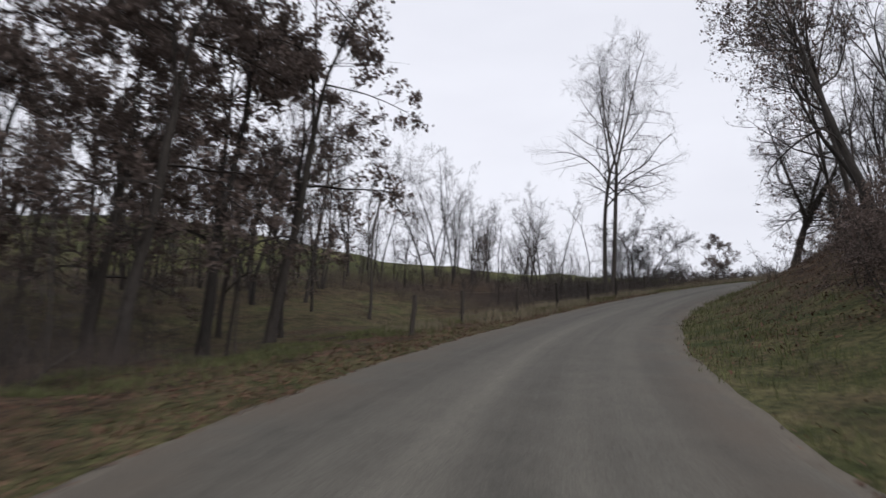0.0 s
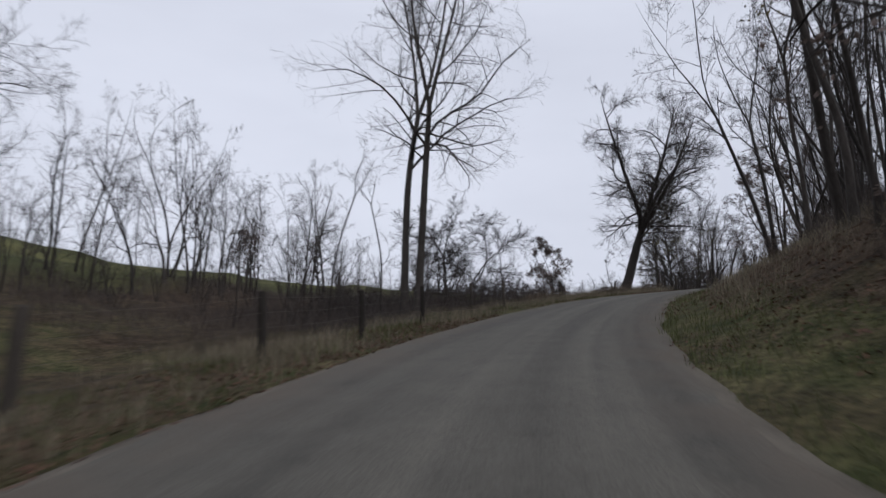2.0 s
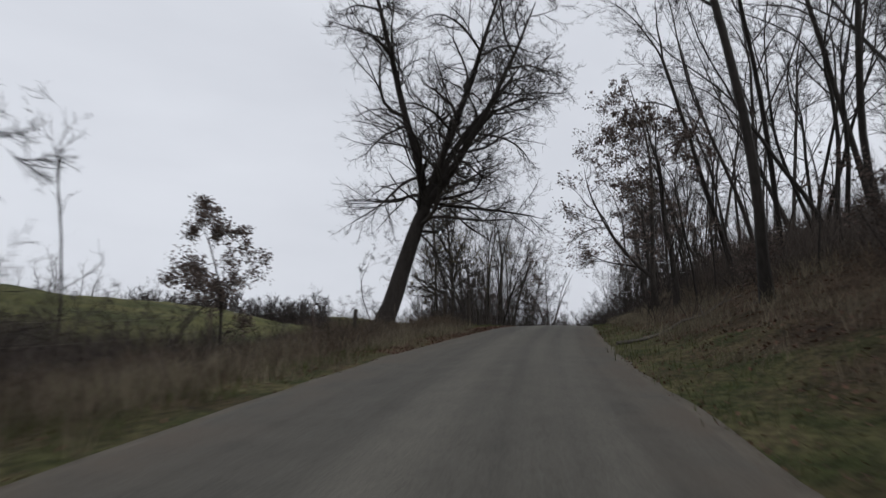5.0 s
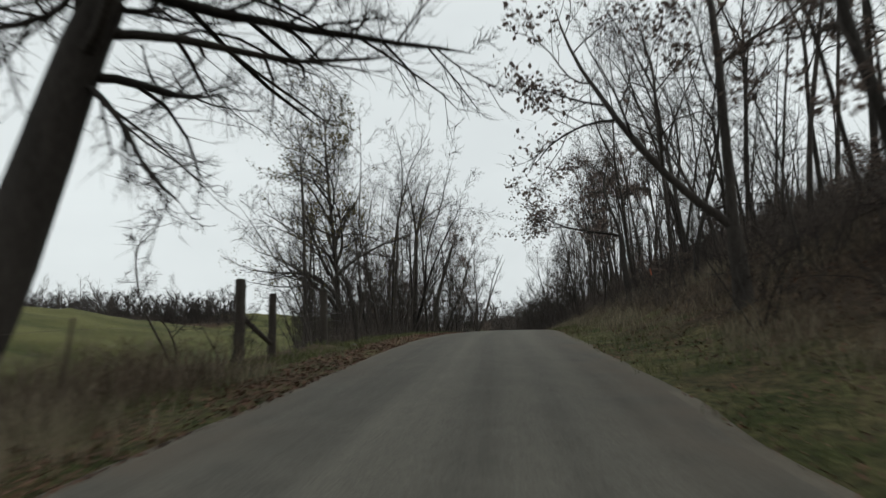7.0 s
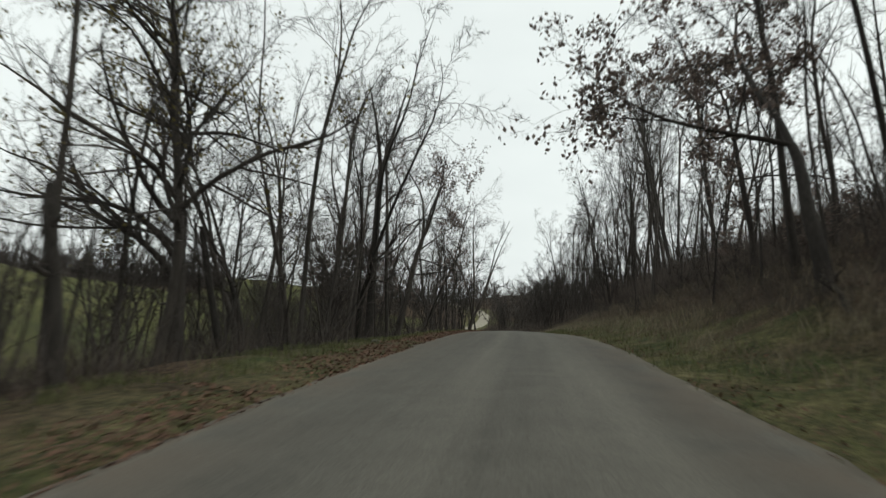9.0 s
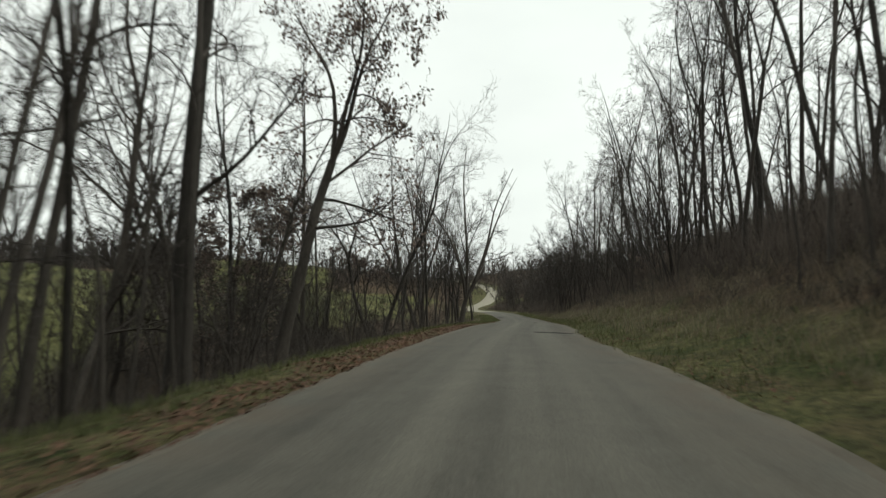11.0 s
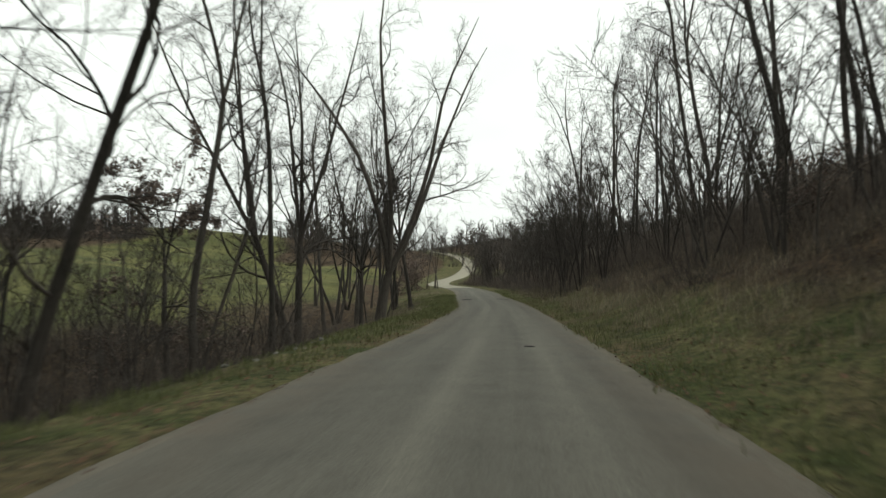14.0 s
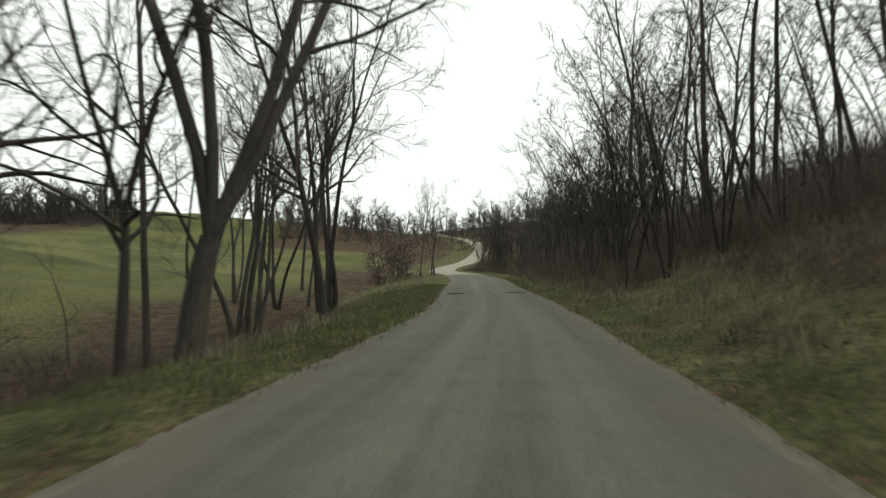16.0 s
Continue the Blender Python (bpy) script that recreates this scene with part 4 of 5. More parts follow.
scatter(HEDGE + WIDE, 18, 40, 88, -47, -38, 2.4, (0.65, 1.05))
scatter(TALL + WIDE + HEDGE, 16, 26, 44, -44, -30, 2.4, (0.65, 0.9))
place(OAK, (76.0, -46.0), 0, turn=20, size=0.4)
for i, (s, d, size) in enumerate(((79.0, -49.0, 0.7), (81.5, -50.0, 0.62), (85.2, -55.2, 0.6), (95.5, -57.0, 0.5), (100.6, -54.1, 0.5))):
    place((FAN, WIDE)[i % 2], (s, d), i % 2, turn=i * 61, size=size)

# ---- woods along the drive ----
scatter(TALL + TALL + FAN, 34, 45, 105, 8.5, 18, 2.2, (0.8, 1.1), 0.2)
scatter(HEDGE, 8, 55, 105, 12, 20, 2.2, (0.6, 0.9), 1)
scatter(TALL + TALL + FAN + WIDE, 28, 105, 160, 9.5, 18, 2.2, (0.75, 1.05), 0.5)
scatter(HEDGE, 12, 120, 168, 11, 18, 2.0, (0.55, 0.9), 0.5)
scatter(TALL, 38, 160, 250, 11, 18, 2.3, (0.85, 1.15), 0.5)
scatter(HEDGE, 26, 176, 228, 9, 15, 2.2, (0.7, 1.05), 0.5)
scatter(TALL, 7, 172, 194, 11, 16, 1.8, (1.0, 1.25), 0.3)
scatter(HEDGE, 24, 222, 262, 6.5, 11, 1.8, (0.85, 1.25), 0.5)
scatter(HEDGE, 18, 262, 320, 5.5, 12, 2.0, (0.7, 1.1), 0.5)
scatter(RUSSET + SHRUB + SHRUB, 12, 168, 205, 10.0, 14, 1.4, (0.7, 1.1))
scatter(TALL + WIDE, 14, 0, 45, 10, 26, 2.6)
scatter(THIN, 44, 40, 200, 7.5, 16, 1.3, (0.6, 1.1), 2)
scatter(OAK, 5, 4, 30, -36, -17, 2.4, (0.8, 1.1))
scatter(THIN, 9, 6, 24, -32, -10, 1.5, (0.6, 1.0))
scatter(SHRUB, 16, 2, 20, -30, -11, 1.8, (0.6, 1.0))
scatter(HEDGE, 8, 6, 24, -34, -17, 2.0, (0.4, 0.65))
scatter(TALL + WIDE, 13, 134, 166, -15, -8.0, 2.2, (0.85, 1.1))
scatter(HEDGE, 22, 126, 182, -34, -13, 2.2, (0.5, 0.85))
scatter(TALL + WIDE, 8, 131, 165, -26, -13, 2.4, (0.5, 0.8))
place(OAK, (167.5, -15.0), 0, turn=40, size=0.72)
place(OAK, (173.5, -19.5), 1, turn=240, size=0.65)
place(OAK, (204.3, -16.6), 1, turn=110, size=0.75)
for s, d, size in ((203.0, -18.6, 1.1), (206.6, -17.4, 1.2), (209.0, -18.5, 1.1)):
    place(RUSSET, (s, d), 0, turn=s * 17, size=size)
scatter(THIN, 18, 126, 170, -22, -7.5, 1.4, (0.7, 1.1))
scatter(SHRUB, 26, 126, 200, -16, -7.5, 1.6, (0.6, 1.1))
scatter(FAN + WIDE, 6, 170, 198, -26, -14, 3.0, (0.75, 1.0))
scatter(HEDGE, 9, 165, 200, -28, -14, 2.4, (0.6, 0.85))
scatter(HEDGE, 14, 200, 232, -34, -17, 2.4, (0.4, 0.7))
scatter(HEDGE, 14, 166, 204, -32, -19, 2.4, (0.55, 0.85))
scatter(SHRUB + RUSSET, 18, 102, 160, 8.8, 12.5, 1.4, (0.55, 0.9))
scatter(SHRUB, 44, 96, 262, 6.6, 10.5, 1.3, (0.22, 0.5))
scatter(FAN, 2, 232, 250, -15, -8.5, 3.0, (0.95, 1.2))
scatter(HEDGE + THIN, 12, 116, 137, -13, -8, 1.8, (0.5, 0.8))
scatter(HEDGE, 9, 126, 160, -17, -8.5, 2.0, (0.6, 0.9))
scatter(HEDGE + TALL, 12, 127, 154, -18, -9, 1.9, (0.6, 0.95))
for s, d, k, size, tilt in ((196.5, -11.2, 1, 1.1, 2), (200.2, -9.6, 2, 1.05, 6), (202.5, -14.0, 0, 0.9, 3), (196.0, -19.5, 3, 0.9, 0)):
    place(TALL, (s, d), k, turn=s * 31, size=size, tilt=tilt, tilt_to=inward(s, -1))
scatter(SHRUB, 14, 120, 150, 9, 14, 1.5, (0.6, 1.0))
scatter(FAN + TALL, 4, 230, 262, -22, -8, 3.0, (0.7, 1.0))
scatter(THIN, 14, 165, 225, -24, -9, 1.4, (0.5, 0.9))
scatter(HEDGE + THIN, 22, 168, 207, -22, -9.5, 1.7, (0.55, 0.9))
scatter(THIN + SHRUB, 26, 52, 84, -34, -12, 1.8, (0.6, 1.1))
scatter(HEDGE, 9, 60, 84, -36, -20, 2.4, (0.45, 0.7))
scatter(SHRUB, 28, 44, 112, -11, -5.2, 1.5, (0.35, 0.75))
scatter(SHRUB + RUSSET, 24, 0, 110, 6.0, 13, 1.6, (0.4, 0.9))
scatter(SHRUB + RUSSET, 30, 110, 290, 8.5, 15, 1.6, (0.4, 1.0))
scatter(SHRUB, 22, 56, 84, -20, -9.5, 1.6, (0.7, 1.3))
for s, d, size in ((14.6, 7.2, 0.6), (17.2, 7.4, 0.7), (20.0, 7.6, 0.7), (24.0, 8.4, 0.8), (12.6, 7.0, 0.55), (15.6, 8.8, 0.85), (18.8, 9.0, 0.9)):
    place(RUSSET, (s, d), 0, turn=s * 53, size=size)
scatter(RUSSET, 7, 24, 40, 8.5, 13, 1.4, (0.7, 1.1))
scatter(THIN + SHRUB, 24, 225, 330, 5.5, 12, 1.6, (0.6, 1.0))
scatter(HEDGE + SHRUB, 16, 120, 142, 10, 16, 1.5, (0.55, 0.85))


# ---- what nobody could count: woods far off, brush, grass, fallen leaves ----
def stuff(name, verts, faces, material, label, category):
    """One joined mesh from arrays of corners and triangles."""
    me = bpy.data.meshes.new(name)
    v, f = np.ascontiguousarray(verts, dtype=np.float32), np.ascontiguousarray(faces, dtype=np.int32)
    me.vertices.add(len(v))
    me.vertices.foreach_set("co", v.ravel())
    me.loops.add(f.size)
    me.loops.foreach_set("vertex_index", f.ravel())
    me.polygons.add(len(f))
    me.polygons.foreach_set("loop_start", np.arange(len(f), dtype=np.int32) * 3)
    me.update(calc_edges=True)
    me.materials.append(material)
    return tagged(put(name, me), label, category, kind="stuff")


def roadside(n, s0, s1, d0, d1, seed, lean=1.0):
    """n random places in a stretch; lean over 1 draws them towards d0. With heights."""
    r = np.random.RandomState(seed)
    s, u = r.uniform(s0, s1, n), r.uniform(0, 1, n) ** lean
    d = d0 + (d1 - d0) * u
    d = d + np.sign(d) * (edge(s, d) - HALF) * np.clip((14 - np.abs(d)) / 8, 0, 1)
    q = np.stack([np.interp(s, ALONG, LINE[:, i]) for i in range(2)], 1)
    t = np.stack([np.interp(s, ALONG, TANG[:, i]) for i in range(2)], 1)
    xy = q + np.stack([t[:, 1], -t[:, 0]], 1) * d[:, None]
    z, s, d = height(xy)
    k = ~grazed(s, d)
    return np.c_[xy, z][k], s[k], d[k], r


def stems(base, r, tall, thick, lean, arch=0.3, coarse=False):
    """Thin three-sided bent stems: six corners and a tip each."""
    n = len(base)
    h = tall * r.uniform(0.45, 1.3, n) * np.clip(0.8 + 0.5 * wavy(base[:, 0], base[:, 1], 6 + 2 * tall, 77), 0.25, 1.5)
    a = r.uniform(0, 6.28, n)
    out = np.stack([np.cos(a), np.sin(a), np.zeros(n)], 1) * (lean * r.uniform(0.1, 1.2, n))[:, None]
    up = np.array([0, 0, 1.0])
    mid = base + (out * 0.45 + up) * (h * 0.55)[:, None]
    tip = base + (out * (1 + arch) + up * (1 - 0.25 * arch)) * h[:, None]
    low = base - up * 0.06
    w = (thick * r.uniform(0.6, 1.4, n))[:, None]
    sides = [np.stack([np.cos(a + k * 2.094), np.sin(a + k * 2.094), np.zeros(n)], 1) for k in range(3)]
    if coarse:
        v = np.stack([low + w * k for k in sides] + [tip], 1)
        f = np.array([(0, 1, 3), (1, 2, 3), (2, 0, 3)])[None] + (np.arange(n) * 4)[:, None, None]
        return v.reshape(-1, 3), f.reshape(-1, 3)
    v = np.stack([low + w * k for k in sides] + [mid + 0.7 * w * k for k in sides] + [tip], 1)
    tri = []
    for k in range(3):
        m = (k + 1) % 3
        tri += [(k, m, 3 + m), (k, 3 + m, 3 + k), (3 + k, 3 + m, 6)]
    f = np.array(tri)[None] + (np.arange(n) * 7)[:, None, None]
    return v.reshape(-1, 3), f.reshape(-1, 3)


def blades(base, r, tall, wide, lean):
    """Bent grass blades: three triangles each."""
    n = len(base)
    h, a, b = tall * r.uniform(0.5, 1.4, n), r.uniform(0, 6.28, n), r.uniform(0, 6.28, n)
    out = np.stack([np.cos(a), np.sin(a), np.zeros(n)], 1) * (lean * r.uniform(0.2, 1.3, n) * h)[:, None]
    side = np.stack([np.cos(b), np.sin(b), np.zeros(n)], 1) * (wide * r.uniform(0.6, 1.4, n))[:, None]
    up = np.stack([np.zeros(n), np.zeros(n), h], 1)
    low = base - np.array([0, 0, 0.03])
    mid = base + 0.6 * up + 0.3 * out
    v = np.stack([low - side, low + side, mid - 0.75 * side, mid + 0.75 * side, base + up * 0.95 + out], 1)
    f = np.array([(0, 1, 3), (0, 3, 2), (2, 3, 4)])[None] + (np.arange(n) * 5)[:, None, None]
    return v.reshape(-1, 3), f.reshape(-1, 3)


def flakes_on(base, r, size):
    """Curled fallen leaves lying at all angles."""
    n = len(base)
    a, t1, t2 = r.uniform(0, 6.28, n), r.normal(0, 0.35, n), r.normal(0, 0.35, n)
    L = (size * r.uniform(0.6, 1.4, n))[:, None]
    u = np.stack([np.cos(a), np.sin(a), t1], 1)
    w = np.stack([-np.sin(a), np.cos(a), t2], 1)
    c = base + np.array([0, 0, 0.035])
    v = np.stack([c - 0.5 * L * u, c + 0.3 * L * w, c + 0.5 * L * u + np.array([0, 0, 0.02]), c - 0.3 * L * w], 1)
    f = np.array([(0, 1, 2), (0, 2, 3)])[None] + (np.arange(n) * 4)[:, None, None]
    return v.reshape(-1, 3), f.reshape(-1, 3)


def clumped(p, s, d, r, size, share, seed):
    """Keeps the points where a patchy wave is high."""
    k = wavy(p[:, 0], p[:, 1], size, seed) + r.normal(0, 0.35, len(p)) > 1 - 2 * share
    return p[k]


def joined(*parts):
    vs, fs, n = [], [], 0
    for v, f in parts:
        vs.append(v)
        fs.append(f + n)
        n += len(v)
    return np.vstack(vs), np.vstack(fs)


def tuft(p, r, each, spread):
    """Several points round each point."""
    return np.repeat(p, each, 0) + np.c_[r.normal(0, spread, (len(p) * each, 2)), np.zeros(len(p) * each)]


# brush in the hollow and on the bank
p, s, d, r = roadside(4400, 49, 97, -33, -5.8, 201, 1.2)
stuff("brush", *stems(tuft(p, r, 5, 0.35), r, 1.3, 0.011, 0.45, coarse=True), BRUSH, "brown leafless brush filling the hollow", "brush")
p, s, d, r = roadside(5400, 117, 229, -28, -6.0, 202, 1.2)
stuff("brush", *stems(tuft(p, r, 4, 0.35), r, 1.3, 0.01, 0.85, coarse=True), BRUSH, "dark tangled brush below the verge", "brush")
p, s, d, r = roadside(1000, 99, 130, -15, -7.4, 217, 1.2)
stuff("brambles", *stems(tuft(p, r, 5, 0.4), r, 0.8, 0.008, 0.9, 0.6), BRUSH, "low grey brambles along the pasture fence", "brambles")
p, s, d, r = roadside(6500, -5, 310, 8.6, 26, 203, 1.3)
stuff("brush", *stems(tuft(p, r, 4, 0.35), r, 1.2, 0.011, 0.5, coarse=True), BRUSH, "dense brown undergrowth on the wooded bank", "brush")
p, s, d, r = roadside(5200, 92, 262, 6.6, 13, 218, 1.0)
stuff("brush", *stems(tuft(p, r, 5, 0.35), r, 0.9, 0.009, 0.7, coarse=True), BRUSH, "dark brush along the bank", "brush")
p, s, d, r = roadside(2200, -10, 20, -34, -9.5, 204, 1.0)
stuff("brush", *stems(tuft(p, r, 4, 0.35), r, 1.3, 0.011, 0.5, coarse=True), BRUSH, "grey-brown undergrowth below the oaks", "brush")

p, s, d, r = roadside(12000, 20, 270, 4.5, 12, 219, 0.8)
stuff("scrub", *stems(tuft(clumped(p, s, d, r, 4, 0.68, 39), r, 5, 0.22), r, 0.42, 0.007, 0.9, 0.6, coarse=True), SCRUB, "low tan and brown scrub covering the bank", "scrub")

p, s, d, r = roadside(3600, 63, 101, -11.5, -4.4, 220, 1.0)
stuff("scrub", *stems(tuft(clumped(p, s, d, r, 6, 0.7, 40), r, 6, 0.3), r, 0.95, 0.008, 1.0, 0.5), SCRUB, "tan scrub and dead weeds along the fence", "scrub")

p, s, d, r = roadside(3400, 224, 335, 4.9, 11, 250, 1.0)
stuff("undergrowth", *stems(tuft(p, r, 4, 0.4), r, 1.7, 0.012, 0.7, coarse=True), BRUSH, "soft grey undergrowth at the wood's foot", "undergrowth")

# grass
p, s, d, r = roadside(11000, -5, 250, -6.5, -3.2, 211, 1.0)
p2, s2, d2, r2 = roadside(12000, -5, 270, 2.95, 9.0, 212, 1.3)
keep, keep2 = ((s > 30) | (r.uniform(size=len(s)) < 0.35)) & ((s < 75) | (s > 185) | (d < -4.0)), d2 < np.interp(s2, [0, 18, 40, 60, 100, 130, 210], [7.5, 6.5, 5.2, 4.5, 4.7, 5.8, 5.8]) + 0.6 * r2.normal(size=len(s2))
keep2 &= (s2 < 45) | (s2 > 150) | (r2.uniform(size=len(s2)) < 0.55)
p, s, d, p2, s2, d2 = p[keep], s[keep], d[keep], p2[keep2], s2[keep2], d2[keep2]
p3, s3, d3, r3 = roadside(3600, 9, 33, -12.5, -5.4, 229, 1.0)
p4, s4, d4, r4 = roadside(6000, 205, 252, -8.6, -2.7, 230, 1.0)
stuff("grass", *joined(blades(tuft(clumped(p, s, d, r, 6, 0.75, 31), r, 4, 0.12), r, 0.17, 0.009, 0.7), blades(tuft(clumped(p2, s2, d2, r2, 6, 0.78, 32), r2, 4, 0.14), r2, 0.2, 0.009, 0.8),
                       blades(tuft(clumped(p3, s3, d3, r3, 6, 0.6, 42), r3, 5, 0.2), r3, 0.16, 0.012, 0.7), blades(tuft(p4, r4, 4, 0.15), r4, 0.12, 0.01, 0.7)),
      GRASS, "short green and olive verge grass", "grass")
p, s, d, r = roadside(4600, 22, 98, -7.5, -3.1, 213, 1.2)
p2, s2, d2, r2 = roadside(9500, 40, 250, 4.4, 11.5, 214, 1.0)
p3, s3, d3, r3 = roadside(1500, 205, 260, -9, -5, 215, 1.0)
p4, s4, d4, r4 = roadside(2600, 64, 100, -10, -4.2, 228, 1.1)
stuff("dry_grass", *joined(blades(tuft(clumped(p, s, d, r, 7, 0.42, 33), r, 6, 0.13), r, 0.42, 0.007, 0.6), blades(tuft(clumped(p2, s2, d2, r2, 5, 0.42, 34), r2, 7, 0.2), r2, 0.48, 0.007, 0.95),
                           blades(tuft(clumped(p3, s3, d3, r3, 9, 0.3, 35), r3, 6, 0.15), r3, 0.4, 0.007, 0.6),
                           blades(tuft(clumped(p4, s4, d4, r4, 5, 0.4, 41), r4, 7, 0.2), r4, 0.6, 0.007, 0.9)),
      STRAW, "tall straw-coloured dry grass in clumps", "dry grass")

# fallen leaves
p, s, d, r = roadside(15000, -5, 240, -2.6, -4.6, 221, 1.6)
p6, s6, d6, r6 = roadside(16000, -8, 50, -2.6, -6.5, 226, 1.5)
p2, s2, d2, r2 = roadside(22000, -5, 240, 2.55, 5.2, 222, 1.7)
p3, s3, d3, r3 = roadside(9000, -5, 235, 4.5, 15, 223, 1.2)
p4, s4, d4, r4 = roadside(6000, -5, 32, -20, -4.5, 224, 1.2)
p7, s7, d7, r7 = roadside(17000, 14, 112, 4.2, 12.5, 227, 1.0)
p5, s5, d5, r5 = roadside(26000, 80, 176, -2.62, -4.3, 225, 1.9)
stuff("fallen_leaves", *joined(flakes_on(clumped(p, s, d, r, 12, 0.6, 36), r, 0.065), flakes_on(clumped(p2, s2, d2, r2, 12, 0.5, 37), r2, 0.065), flakes_on(p6, r6, 0.07), flakes_on(p3, r3, 0.08), flakes_on(p4, r4, 0.08), flakes_on(p7, r7, 0.09), flakes_on(clumped(p5, s5, d5, r5, 7, 0.8, 38), r5, 0.08)),
      LITTER, "brown fallen leaves along the road's edges", "fallen leaves")


def far_tree(seed, tall, fat, wide=1.0):
    """Corners and triangles of a light tree for woods far off."""
    r = np.random.RandomState(seed)
    t = Tubes()
    pts, rad = limb(r, (0, 0, -0.4), (r.normal() * 0.06, r.normal() * 0.06, 1), tall, 0.13 + 0.03 * fat, 5, 0.06, 0.02, 0.15)
    t.add(pts, rad, 4)
    for i in range(12):
        u = (0.2 if fat < 2 else 0.08) + 0.76 * (i + r.uniform()) / 12
        q, rr, dd = pick(pts, rad, u)
        lp, lr = limb(r, q, aside(r, dd, radians(r.uniform(28, 60))), wide * tall * r.uniform(0.15, 0.28) * (1.3 - 0.7 * u), rr * 0.55, 2, 0.18, 0.1, 0.25)
        t.add(lp, lr, 3, True)
        for _ in range(7):
            a, b, c = pick(lp, lr, r.uniform(0.25, 1))
            sp, sr = limb(r, a, aside(r, c, radians(r.uniform(20, 60))), wide * tall * r.uniform(0.07, 0.15), max(b * 0.6, 0.024 * fat), 1, 0.2, 0.08, 0.3)
            t.add(sp, sr, 3, True)
    f = [k for q in t.f for k in (((q[0], q[1], q[2]), (q[0], q[2], q[3])) if len(q) == 4 else (q,))]
    return np.vstack(t.v), np.array(f)


FAR = [far_tree(301 + i, 15, 1.0) for i in range(4)]
DENSE = [far_tree(311 + i, 9 + 1.5 * i, 4.0, 1.7) for i in range(4)]


def far_woods(n, s0, s1, d0, d1, seed, label, low=0.6, high=1.15, share=1.0, size=60, kind=FAR):
    p, s, d, r = roadside(n, s0, s1, d0, d1, seed)
    if share < 1:
        p = clumped(p, s, d, r, size, share, seed)
    parts = []
    for q in p:
        v, f = kind[r.randint(len(kind))]
        a, k = r.uniform(0, 6.28), r.uniform(low, high)
        turned = np.stack([v[:, 0] * math.cos(a) - v[:, 1] * math.sin(a), v[:, 0] * math.sin(a) + v[:, 1] * math.cos(a), v[:, 2]], 1) * k
        parts.append((turned + q, f))
    stuff("distant_woods", *joined(*parts), TWIG, label, "woods")


p, s, d, r = roadside(10000, 60, 270, 10.0, 26, 216, 1.4)
stuff("undergrowth", *stems(tuft(p, r, 4, 0.5), r, 2.3, 0.013, 0.4, coarse=True), BRUSH, "dark thicket of saplings and brambles under the trees", "undergrowth")
far_woods(90, 20, 340, 18, 60, 231, "bare brown wood climbing the hillside")
far_woods(110, 290, 420, 8, 90, 232, "bare wood along the far bend", 0.5, 0.9, kind=DENSE)
far_woods(260, 425, 560, -78, 130, 240, "bare wood closing the far hilltop", 0.5, 1.2, kind=DENSE)
far_woods(260, 380, 540, -260, -135, 233, "bare wood on the far ridge", 0.5, 1.3, kind=DENSE)
far_woods(170, -60, 360, -185, -105, 234, "bare trees along the hill's crest", 0.45, 0.85, 0.5, 60)
far_woods(75, -10, 44, -95, -38, 238, "bare wood on the slope behind the oaks", 0.7, 1.1)
far_woods(110, 120, 330, -330, -190, 235, "far wooded ridge beyond the pasture", 0.5, 1.0, kind=DENSE)
far_woods(34, 30, 88, -47, -38, 236, "bare young trees across the hollow", 0.45, 0.95)
far_woods(34, 128, 205, -50, -24, 239, "bare young trees along the pasture's edge", 0.4, 0.75)
far_woods(40, 262, 330, 8, 24, 237, "bare wood beside the road ahead", 0.6, 0.95)

def thicket(n, s0, s1, d0, d1, seed, tall, thick, label, each=3, share=1.0, size=60, lean=0.55):
    """Young stems standing close, seen from far off."""
    p, s, d, r = roadside(n, s0, s1, d0, d1, seed)
    if share < 1:
        p = clumped(p, s, d, r, size, share, seed)
    stuff("thicket", *stems(tuft(p, r, each, 0.9), r, tall, thick, lean, coarse=True), TWIG, label, "thicket")


thicket(4500, 60, 290, 15, 45, 241, 3.6, 0.026, "grey thicket of young trees on the hillside")
thicket(2200, 300, 560, 7, 120, 242, 2.4, 0.06, "grey thicket along the far bend")
thicket(2600, 385, 545, -260, -132, 243, 5.0, 0.11, "dark thicket covering the far ridge", lean=0.8)
thicket(2200, -60, 380, -195, -112, 244, 1.8, 0.06, "grey thicket along the hill's crest", share=0.6, size=70)
thicket(2600, 128, 178, -34, -10, 245, 3.4, 0.013, "dark thicket beside the road past the gate", each=4, lean=1.1)
thicket(1600, 58, 86, -28, -10, 246, 2.6, 0.012, "grey-brown thicket in the hollow", each=4, lean=0.8)
thicket(1700, 178, 224, -34, -11, 247, 2.2, 0.012, "low thicket along the pasture's edge", each=4, lean=0.9)
thicket(900, 0, 20, -40, -15, 248, 3.0, 0.02, "dark thicket below the oaks")
thicket(1800, 425, 565, -78, 130, 249, 4.5, 0.1, "dark thicket closing the far hilltop", lean=0.8)

